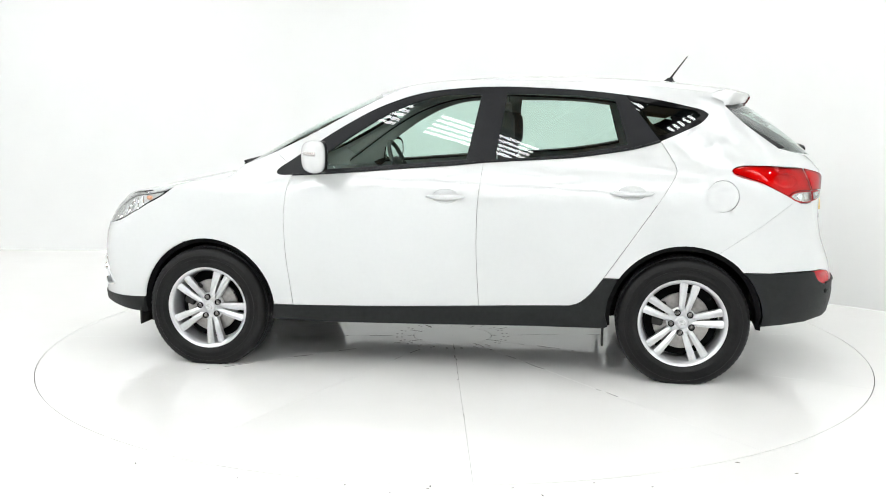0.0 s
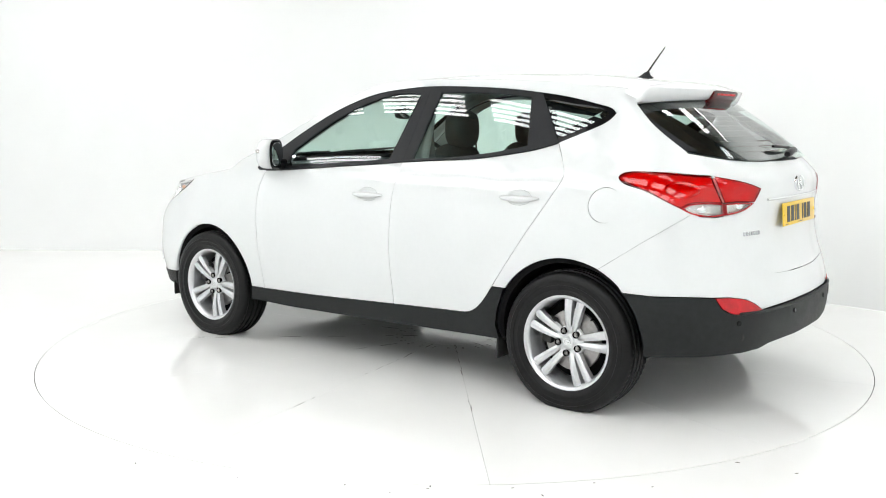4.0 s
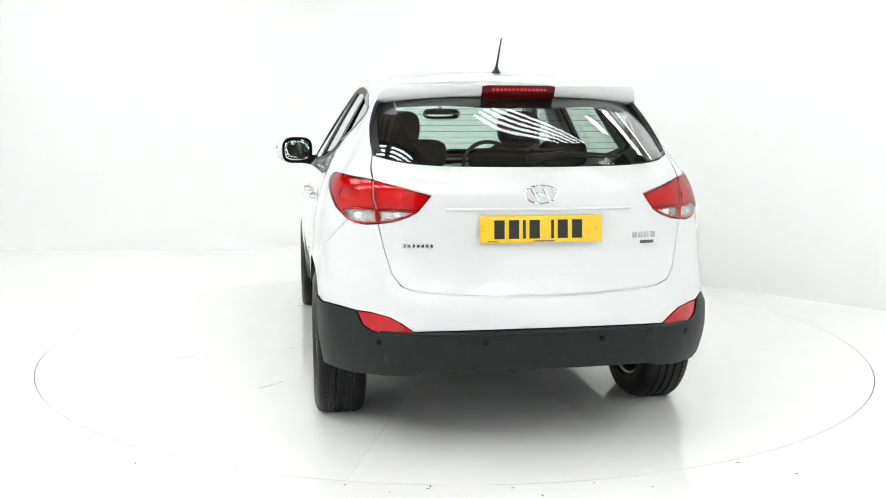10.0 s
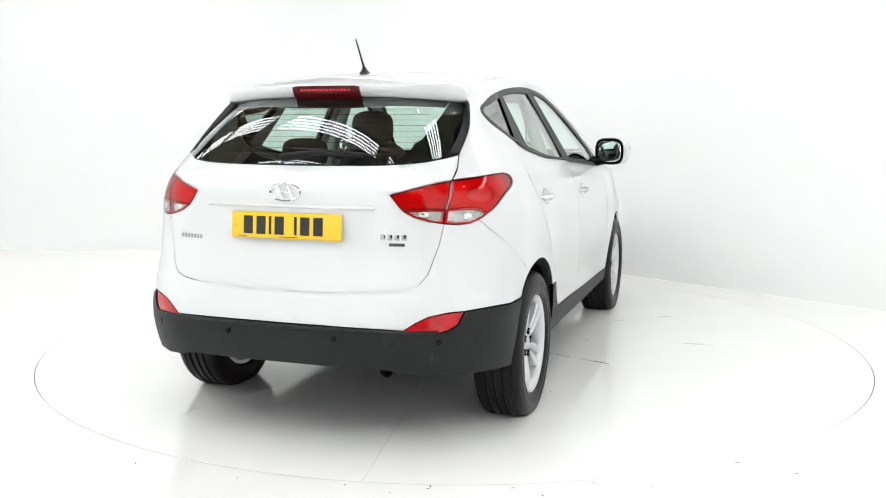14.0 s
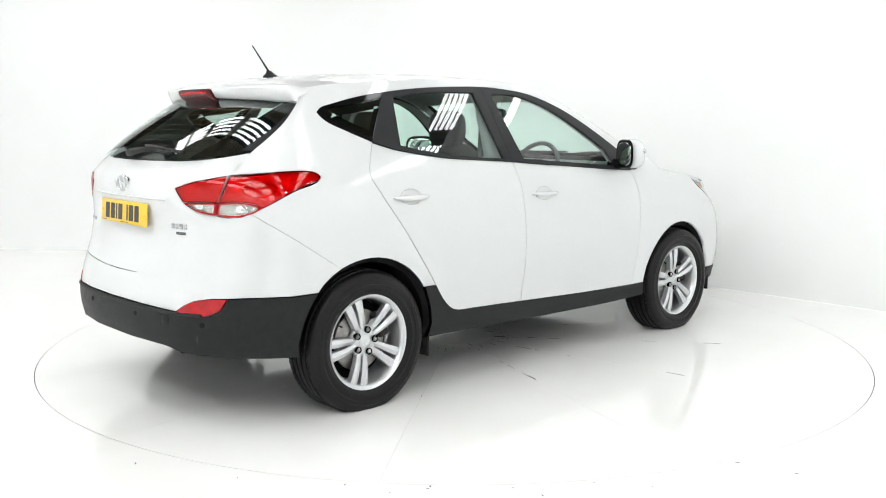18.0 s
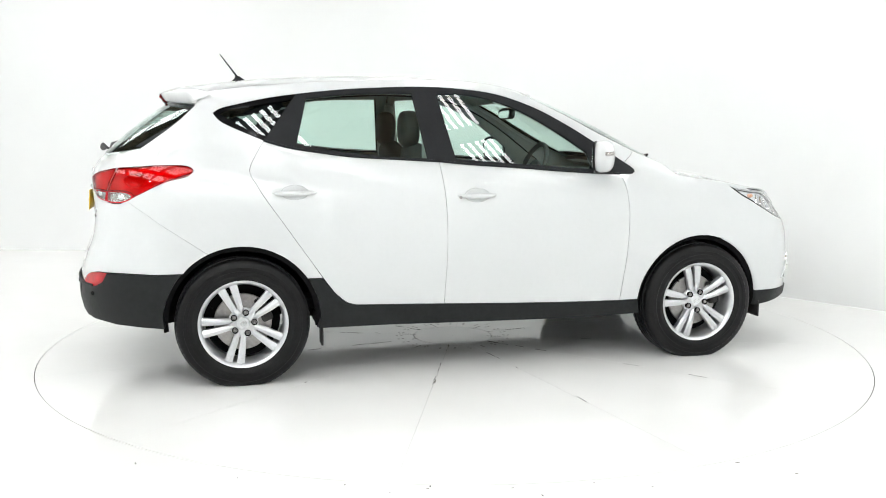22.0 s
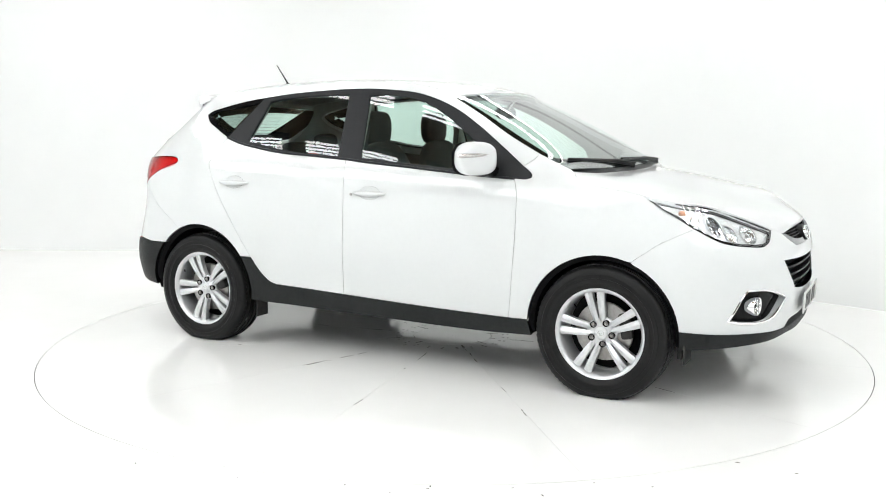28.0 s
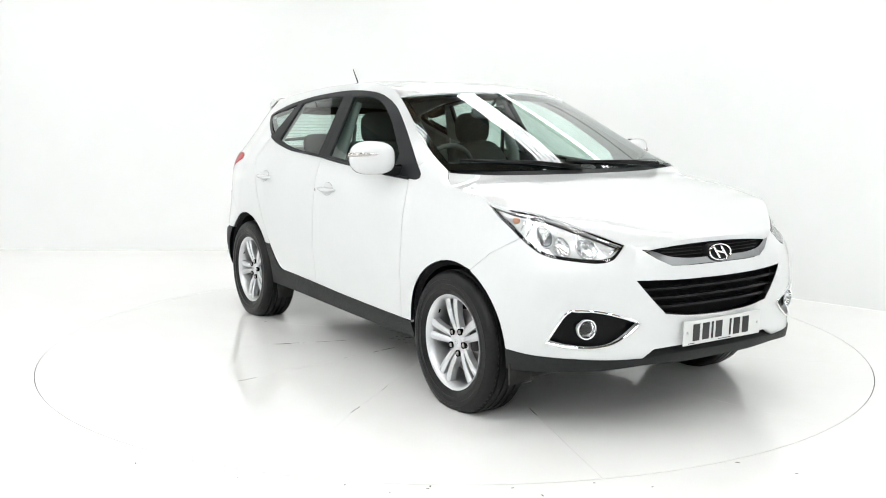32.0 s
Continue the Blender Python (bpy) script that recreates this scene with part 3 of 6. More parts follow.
# lines that neighbouring panels share, as (x, z) on the side
UPPER = [(0.857, 1.152), (0.754, 1.224), (0.535, 1.368), (0.348, 1.468), (0.129, 1.540), (-0.096, 1.568), (-0.29, 1.576), (-0.55, 1.568), (-0.793, 1.552),
         (-1.002, 1.528), (-1.162, 1.504), (-1.324, 1.468), (-1.415, 1.443), (-1.441, 1.424)]
QUARTER_FOOT = [(-1.441, 1.424), (-1.414, 1.388), (-1.307, 1.332), (-1.186, 1.280)]
BELT_REAR = [(-1.186, 1.280), (-1.072, 1.248), (-0.909, 1.220), (-0.721, 1.196), (-0.528, 1.184), (-0.25, 1.167)]
BELT_FRONT = [(-0.25, 1.167), (-0.09, 1.152), (0.185, 1.132), (0.435, 1.112), (0.654, 1.096), (0.82, 1.088)]
SAIL_FOOT = [(0.82, 1.088), (0.895, 1.087), (0.914, 1.096), (0.912, 1.112), (0.857, 1.152)]
DOOR_REAR = [(-1.186, 1.280), (-1.240, 1.192), (-1.268, 1.128), (-1.226, 1.04), (-1.085, 0.828), (-0.902, 0.560)]
DOOR_REAR_FOOT = [(-0.902, 0.560), (-0.828, 0.464), (-0.766, 0.416), (-0.722, 0.404)]
DOOR_MID = [(-0.25, 1.167), (-0.227, 0.968), (-0.221, 0.752), (-0.234, 0.386)]
DOOR_FRONT = [(0.82, 1.088), (0.843, 1.024), (0.856, 0.896), (0.850, 0.692), (0.817, 0.366)]
SILL_TOP_REAR = [(-0.722, 0.404), (-0.5, 0.396), (-0.234, 0.386)]
SILL_TOP_FRONT = [(-0.234, 0.386), (0.19, 0.370), (0.55, 0.360), (0.817, 0.357)]
ARCH_R = [(-1.32 + 0.405 * math.cos(radians(a)), 0.335 + 0.405 * math.sin(radians(a))) for a in range(0, 181, 6)]
ARCH_F = [(1.32 + 0.395 * math.cos(radians(a)), 0.330 + 0.395 * math.sin(radians(a))) for a in range(0, 181, 6)]
HEAD_LOW = [(1.505, 1.023), (1.56, 0.985), (1.62, 0.947), (1.69, 0.912), (1.755, 0.873)]
HOOD_EDGE = [(1.19, 1.0765), (1.30, 1.0565), (1.42, 1.0405), (1.505, 1.0235)]
SCREEN_EDGE = [(0.345, 1.520), (0.54, 1.422), (0.735, 1.313), (0.93, 1.216), (1.11, 1.143)]
ROOF_EDGE = [(0.345, 1.520), (0.22, 1.572), (0.02, 1.604), (-0.30, 1.615), (-0.70, 1.605), (-1.10, 1.580), (-1.35, 1.555), (-1.50, 1.533)]


FLAP = (-1.502, 1.0)


def arch(points, lo, hi):
    return [p for p in points if lo <= p[0] <= hi]


GATE = [(0.6695, 1.142), (0.6725, 1.19), (0.6605, 1.238), (0.6605, 1.300), (0.6515, 1.376), (0.6195, 1.462)]


def gate_line():
    """The tailgate's shut line from the lamp up to the roof, as (x, z) on the side."""
    z = np.array([p[1] for p in GATE])
    x, _ = skin(rear_u([p[0] for p in GATE], z), z)
    return chain(curve(np.stack([x, z], 1)), [(-1.50, 1.533)])


def dish(x0, z0):
    return np.array([(x0 + 0.070 * math.cos(a), z0 + 0.002 + (0.040 if math.sin(a) > 0 else 0.034) * math.sin(a)) for a in np.linspace(0, 2 * math.pi, 36, endpoint=False)])


def smooth_fit(a, b, value, powers):
    """A smooth surface value(a, b) through samples: its coefficients over the given powers."""
    return np.linalg.lstsq(np.stack([a ** i * b ** j for i, j in powers], 1), value, rcond=None)[0]


SIDE_POWERS = [(0, 0), (1, 0), (0, 1), (2, 0), (1, 1), (0, 2), (3, 0), (2, 1)]
gx, gz = [g.ravel() for g in np.meshgrid(np.linspace(-1.38, 0.62, 41), np.linspace(1.12, 1.53, 21))]
SIDE_FIT = smooth_fit(gx, gz, on_side(np.stack([gx, gz], 1))[:, 1], SIDE_POWERS)
REAR_POWERS = [(0, 0), (0, 1), (0, 2), (2, 0), (2, 1), (4, 0)]
gy, gz = [g.ravel() for g in np.meshgrid(np.linspace(0, 0.655, 31), np.linspace(1.20, 1.49, 21))]
REAR_FIT = smooth_fit(gy, gz, skin(rear_u(gy, gz), gz)[0], REAR_POWERS)


def on_side_glass(p):
    y = sum(c * p[:, 0] ** i * p[:, 1] ** j for c, (i, j) in zip(SIDE_FIT, SIDE_POWERS))
    return np.stack([p[:, 0], y, p[:, 1]], 1)


def on_rear_glass(p):
    x = sum(c * np.abs(p[:, 0]) ** i * p[:, 1] ** j for c, (i, j) in zip(REAR_FIT, REAR_POWERS))
    return np.stack([x, p[:, 0], p[:, 1]], 1)


def side_panels(s):
    """The side of the car: s is 1 for the left, -1 for the right."""
    fender = chain(curve(HOOD_EDGE), curve(HEAD_LOW), [(1.755, 0.873), (1.60, 0.795), (1.47, 0.700)],
                   [p for p in ARCH_F if p[0] < 1.46], [(0.925, 0.360), (0.817, 0.357)], curve(DOOR_FRONT)[::-1], curve(SAIL_FOOT), [(0.857, 1.152), (0.908, 1.188), (0.93, 1.216)],
                   curve([(0.93, 1.216), (1.02, 1.178), (1.11, 1.143)]), [(1.11, 1.143), (1.127, 1.130), (1.144, 1.1065), (1.19, 1.0765)])
    panel("front_wing", fender, on_side, PAINT, car, s)
    frame_ = chain(curve(UPPER), curve(QUARTER_FOOT), curve(DOOR_REAR), [(-0.902, 0.560), (-0.985, 0.560)],
                   [p for p in ARCH_R if p[1] > 0.562 and p[0] > -1.50], [(-1.49, 0.703), (-1.70, 0.845), (-1.885, 0.975)],
                   curve([(-1.885, 0.975), (-1.70, 1.066), (-1.56, 1.112), (-1.545, 1.130), (-1.56, 1.146), (-1.71, 1.157), (-1.83, 1.149), tuple(gate_line()[0])]),
                   gate_line(),
                   curve(ROOF_EDGE)[::-1], curve([(0.345, 1.520), (0.54, 1.422), (0.735, 1.313), (0.93, 1.216)]), [(0.93, 1.216), (0.908, 1.188), (0.857, 1.152)])
    flap = np.array([(FLAP[0] + 0.081 * math.cos(a), FLAP[1] + 0.081 * math.sin(a)) for a in np.linspace(0, 2 * math.pi, 48, endpoint=False)])
    panel("side_frame", frame_, on_side, PAINT, car, s, step=0.045, holes=[flap] if s > 0 else [])
    if s > 0:
        panel("fuel_flap", flap, on_side, PAINT, car, s, gap=0.0015, step=0.03, label="round white fuel flap")
    panel("pillar_lining", frame_, on_side, GREYTRIM, car, s, gap=0.012, depth=0, lift=-0.035, step=0.06, label="grey cabin pillar lining")
    front = chain(curve(BELT_FRONT), curve(DOOR_FRONT), curve(SILL_TOP_FRONT)[::-1], curve(DOOR_MID)[::-1])
    fd = panel("front_door", front, on_side, PAINT, car, s, holes=[dish(-0.050, 0.978)])
    panel("door_lining", front, on_side, CABIN, fd, s, gap=0.02, depth=0, lift=-0.07, label="dark plastic door lining")
    rear = chain(curve(BELT_REAR), curve(DOOR_MID), curve(SILL_TOP_REAR)[::-1], curve(DOOR_REAR_FOOT)[::-1], curve(DOOR_REAR)[::-1])
    rd = panel("rear_door", rear, on_side, PAINT, car, s, holes=[dish(-1.040, 1.008)])
    panel("door_lining", rear, on_side, CABIN, rd, s, gap=0.02, depth=0, lift=-0.07, label="dark plastic door lining")
    sill = chain([(-0.975, 0.558), (-0.902, 0.558)], curve(DOOR_REAR_FOOT), curve(SILL_TOP_REAR), curve(SILL_TOP_FRONT), [(0.925, 0.360), (0.945, 0.275)],
                 curve([(0.945, 0.275), (0.667, 0.264), (0.2, 0.268), (-0.284, 0.276), (-0.93, 0.290)]), [(-0.93, 0.29), (-0.915, 0.36), (-0.93, 0.45)])
    panel("sill_cladding", sill, on_side, CLAD, car, s, lift=0.004, depth=0.05, label="dark grey textured plastic sill")
    # window frames and panes
    fg = chain(curve([(-0.215, 1.533), (-0.096, 1.538), (0.03, 1.525), (0.19, 1.480), (0.348, 1.404), (0.504, 1.304), (0.63, 1.212)]), [(0.63, 1.212), (0.655, 1.116)],
               curve([(0.655, 1.116), (0.185, 1.151), (-0.152, 1.178)]), [(-0.152, 1.178), (-0.215, 1.533)])
    rg = chain(curve([(-0.946, 1.506), (-0.808, 1.524), (-0.614, 1.537), (-0.359, 1.541)]), [(-0.359, 1.541), (-0.312, 1.182)],
               curve([(-0.312, 1.182), (-0.591, 1.198), (-0.845, 1.230), (-1.015, 1.262)]), [(-1.015, 1.262), (-0.946, 1.506)])
    qg = chain(curve([(-1.404, 1.418), (-1.385, 1.434), (-1.189, 1.470), (-1.012, 1.500)]), [(-1.012, 1.5), (-1.155, 1.296)], curve([(-1.155, 1.296), (-1.25, 1.332), (-1.36, 1.388), (-1.404, 1.418)]))
    up = curve(UPPER)
    mid_top, rear_top = (-0.275, 1.5755), (-1.002, 1.528)
    fframe = chain([p for p in up if p[0] > mid_top[0]], [mid_top], curve(BELT_FRONT), curve(SAIL_FOOT))
    panel("window_frame", fframe, on_side, TRIM, fd, s, holes=[fg], step=0.03, lift=0.002, label="satin black window surround")
    rframe = chain([mid_top], [p for p in up if rear_top[0] < p[0] < mid_top[0]], [rear_top], curve(BELT_REAR))
    panel("window_frame", rframe, on_side, TRIM, rd, s, holes=[rg], step=0.03, lift=0.002, label="satin black window surround")
    for o, h, door in ((fframe, fg, fd), (rframe, rg, rd)):
        panel("frame_lining", o, on_side, GREYTRIM, door, s, gap=0.004, depth=0, lift=-0.032, holes=[shrink(h, -0.004)], step=0.04, label="grey lining of the window frame")
    qframe = chain([rear_top], [p for p in up if p[0] < rear_top[0]], curve(QUARTER_FOOT))
    panel("quarter_window_frame", qframe, on_side, GLOSSBLACK, car, s, holes=[qg], step=0.03, lift=0.002)
    for nm, o, mat, par in (("window", fg, GLASS, fd), ("window", rg, GLASS, rd), ("quarter_window", qg, DARKGLASS, car)):
        panel(nm, o, on_side_glass, mat, par, s, gap=-0.004, depth=0, lift=-0.006, step=0.03, label="green-tinted glass")
    panel("quarter_window_border", qg, on_side_glass, GLOSSBLACK, car, s, gap=-0.003, depth=0, lift=-0.009, step=0.02, holes=[shrink(qg, 0.036)], label="black printed glass edge")
    for line, par in ((BELT_FRONT, fd), (BELT_REAR, rd)):
        c = on_side(curve(line, 0.04))
        c[:, 1] = (c[:, 1] + 0.004) * s
        bm = bmesh.new()
        tube(bm, c, 0.007, 6)
        part("belt_moulding", bm, TRIM, par)
    return fd, rd


DOORS = {s: side_panels(s) for s in (1, -1)}

# nose
GRILLE_LOW = np.array([(-0.475, 0.706), (-0.27, 0.701), (0.0, 0.697), (0.27, 0.701), (0.475, 0.706)])
half = np.concatenate([U(F((0, 0.757), (0.10, 0.757), (0.20, 0.757), (0.295, 0.760), (0.36, 0.790), (0.425, 0.834), (0.485, 0.854))),
                       curve(U(F((0.485, 0.854), (0.52, 0.822), (0.55, 0.797), (0.60, 0.782), (0.70, 0.788)) + S((1.877, 0.812), (1.755, 0.873)))),
                       U(S((1.755, 0.873), (1.60, 0.795), (1.47, 0.700))), U(S(*[p for p in ARCH_F[::-1] if p[0] > 1.48 and p[1] > 0.378][::-1][::-1])),
                       curve(U(S((1.712, 0.376), (1.88, 0.372)) + F((0.65, 0.368), (0.435, 0.362)))), U(F((0.435, 0.362), (0.38, 0.398), (0.232, 0.404), (0.1, 0.405), (0, 0.405)))])
half = chain(half)
low = chain(curve([(0.0, 0.697), (0.27, 0.700), (0.475, 0.706)]), curve([(0.475, 0.706), (0.40, 0.62), (0.33, 0.552)]), curve([(0.33, 0.552), (0.20, 0.536), (0.0, 0.528)]))
low_u = np.array([(front_u([y], [z])[0], z) for y, z in low])
fog = U(S((1.925, 0.438), (1.962, 0.508), (1.985, 0.562)) + F((0.735, 0.583), (0.635, 0.577), (0.53, 0.548), (0.455, 0.520), (0.514, 0.472), (0.579, 0.436), (0.661, 0.420), (0.75, 0.424)))
fog = chain(curve(fog[:4], 0.02), curve(fog[3:7], 0.02), curve(fog[6:], 0.02))
bumper = panel("front_bumper", both(half), on_nose, PAINT, car, gap=0.0, holes=[both(low_u[:-1])[:], fog, (fog * [-1, 1])[::-1]], step=0.045, depth=0.03)
clad_half = chain(curve(U(F((0, 0.372), (0.3, 0.372), (0.435, 0.362)))), curve(U(F((0.435, 0.362), (0.65, 0.368)) + S((1.88, 0.372), (1.712, 0.376)))), U(S((1.715, 0.33), (1.709, 0.284))),
                  curve(U(S((1.709, 0.284), (1.85, 0.296)) + F((0.70, 0.312), (0.45, 0.33), (0.2, 0.325), (0.0, 0.325)))))
panel("lower_bumper", both(clad_half), on_nose, CLAD, car, lift=0.006, depth=0.05, label="dark grey textured plastic bumper foot")


def cross_rows(edge, middle, rows_n=24, cols=17, power=2.4, py=1.0):
    """Rows across the car from the left edge to the right, by way of the middle line."""
    out = []
    for e, m, pw in zip(edge, middle, np.broadcast_to(power, len(edge))):
        row = []
        for b in np.linspace(-1, 1, cols):
            w = abs(b) ** pw
            row.append((m[0] + (e[0] - m[0]) * abs(b) ** 2, e[1] * b, m[2] + (e[2] - m[2]) * w))
        out.append(row)
    return out


def even(points, n):
    """n points evenly along a smooth line."""
    c = curve(points, 0.01)
    d = np.concatenate([[0], np.cumsum(np.linalg.norm(np.diff(c, axis=0), axis=1))])
    t = np.linspace(0, d[-1], n)
    return np.stack([np.interp(t, d, c[:, k]) for k in range(c.shape[1])], 1)


def skin3(points):
    """Points (x, y, z) on the left skin from U-style entries."""
    u = U(points)
    x, y = skin(u[:, 0], u[:, 1])
    return np.stack([x, y, u[:, 1]], 1)


hood_edge = skin3(F((0.432, 0.840), (0.485, 0.858), (0.62, 0.921), (0.735, 0.976)) + S((1.655, 0.998), (1.505, 1.026), (1.42, 1.042), (1.30, 1.058), (1.19, 1.078), (1.145, 1.108), (1.128, 1.130)))
hood_mid = np.array([(2.118, 0, 0.866), (2.075, 0, 0.893), (2.0, 0, 0.922), (1.8, 0, 0.980), (1.6, 0, 1.030), (1.4, 0, 1.074), (1.19, 0, 1.114)])
bonnet = sheet("bonnet", cross_rows(even(hood_edge, 26), even(hood_mid, 26), power=np.linspace(2.2, 7, 26) ** 1.0), PAINT, car, 0.02)
screen_edge = skin3(S(*SCREEN_EDGE))


def bow(a, m, b, n):
    """n points on the parabola from a through m to b."""
    a, m, b = (np.array(p, float) for p in (a, m, b))
    k = 2 * m - (a + b) / 2
    t = np.linspace(0, 1, n)[:, None]
    return (1 - t) ** 2 * a + 2 * t * (1 - t) * k + t * t * b


screen_rows = cross_rows(bow((0.345, 0.600, 1.520), (0.740, 0.692, 1.352), (1.11, 0.778, 1.145), 24), bow((0.460, 0, 1.551), (0.887, 0, 1.340), (1.188, 0, 1.132), 24), cols=41, power=2.0)
rim = curve(screen_edge, 0.01)
for k, row in enumerate(screen_rows):      # the glass turns down to meet the pillars
    x, y, z = row[-1]
    ry, rz = np.interp(x, rim[:, 0], rim[:, 1]), np.interp(x, rim[:, 0], rim[:, 2])
    screen_rows[k] = [(px, py * ry / y, pz + (rz - z) * abs(py / y) ** 9) for px, py, pz in row]
screen = sheet("windscreen", screen_rows, GLASS, car, label="green-tinted laminated windscreen")
for border in (screen_rows[:2], screen_rows[-3:], [r[:2] for r in screen_rows], [r[-2:] for r in screen_rows]):
    sheet("screen_border", [[(x - 0.003, y * 0.999, z - 0.004) for x, y, z in r] for r in border], GLOSSBLACK, screen, label="black printed edge of the windscreen")
roof_edge = skin3(S(*ROOF_EDGE))
roof_mid = np.array([(0.455, 0, 1.554), (0.22, 0, 1.606), (-0.14, 0, 1.639), (-0.49, 0, 1.650), (-1.0, 0, 1.637), (-1.30, 0, 1.615), (-1.60, 0, 1.580)])
roof = sheet("roof", cross_rows(even(roof_edge, 30), even(roof_mid, 30), power=3.4), PAINT, car, 0.02)

# tail
gate_side = [(0.668, 1.142), (0.671, 1.19), (0.659, 1.238)]
half = np.concatenate([tailw(R((0, 0.676), (0.17, 0.677), (0.338, 0.683), (0.46, 0.690), (0.52, 0.697), (0.571, 0.716), (0.605, 0.760), (0.637, 0.872), (0.655, 0.962))),
                       tailw(R((0.60, 0.972), (0.545, 0.990), (0.503, 1.014), (0.448, 1.082), (0.552, 1.114), (0.668, 1.142))), tailw(R(*gate_side)),
                       curve(tailw(R((0.657, 1.238), (0.62, 1.226), (0.565, 1.214), (0.416, 1.200), (0.2, 1.196), (0, 1.195))))])
tailgate = panel("tailgate", both(chain(half)), on_tail, PAINT, car, gap=0.0014, step=0.045, depth=0.025)
glass_half = chain(curve([(0, 1.198), (0.2, 1.199), (0.416, 1.203), (0.565, 1.218), (0.62, 1.229), (0.655, 1.243)]), curve([(0.655, 1.243), (0.659, 1.300), (0.650, 1.376), (0.618, 1.462)]),
                   curve([(0.618, 1.462), (0.50, 1.486), (0.25, 1.497), (0, 1.50)]))
rear_glass = panel("rear_window", both(glass_half), on_rear_glass, GLASS, tailgate, gap=0.001, depth=0, lift=0.002, step=0.03, label="tinted rear window with heater lines")
half = np.concatenate([tailw(R((0, 0.6745), (0.17, 0.6755), (0.338, 0.6815), (0.46, 0.6885), (0.52, 0.6955), (0.5725, 0.7145), (0.6065, 0.760), (0.6385, 0.872), (0.656, 0.961), (0.70, 0.955), (0.745, 0.960))),
                       tailw(S((-1.885, 0.975), (-1.70, 0.845), (-1.49, 0.703))), tailw(S(*[p for p in ARCH_R if p[0] < -1.50 and p[1] > 0.61])),
                       tailw(S((-1.615, 0.607), (-1.754, 0.605)) + R((0.745, 0.607), (0.69, 0.606), (0.62, 0.593), (0.571, 0.568), (0.53, 0.539), (0.3, 0.546), (0, 0.549)))])
rear_bumper = panel("rear_bumper", both(chain(half)), on_tail, PAINT, car, gap=0.0, step=0.045, depth=0.025)
refl = tailw(R((0.742, 0.603), (0.69, 0.602), (0.62, 0.589), (0.571, 0.564), (0.528, 0.534), (0.60, 0.527), (0.68, 0.529), (0.722, 0.552)))
refl = chain(curve(refl[:5], 0.015), curve(refl[4:], 0.015), [refl[0]])
half = np.concatenate([tailw(R((0, 0.545), (0.3, 0.542), (0.528, 0.534))), curve(tailw(R((0.528, 0.534), (0.60, 0.527), (0.68, 0.529), (0.722, 0.552), (0.743, 0.602))), 0.015),
                       tailw(S((-1.754, 0.601), (-1.617, 0.604))), tailw(S(*[p for p in ARCH_R if p[0] < -1.6 and p[1] > 0.34][:])),
                       tailw(S((-1.715, 0.322), (-1.83, 0.330), (-1.954, 0.334)) + R((0.62, 0.345), (0.53, 0.354), (0.456, 0.372), (0.2, 0.378), (0, 0.380)))])
rear_clad = panel("rear_lower_bumper", both(chain(half)), on_tail, CLAD, car, lift=0.008, depth=0.07, label="dark grey textured plastic bumper foot")


# ---- wheels ----
AXLE = 0.327          # the axle's height; the loaded tyre is flattened where it stands


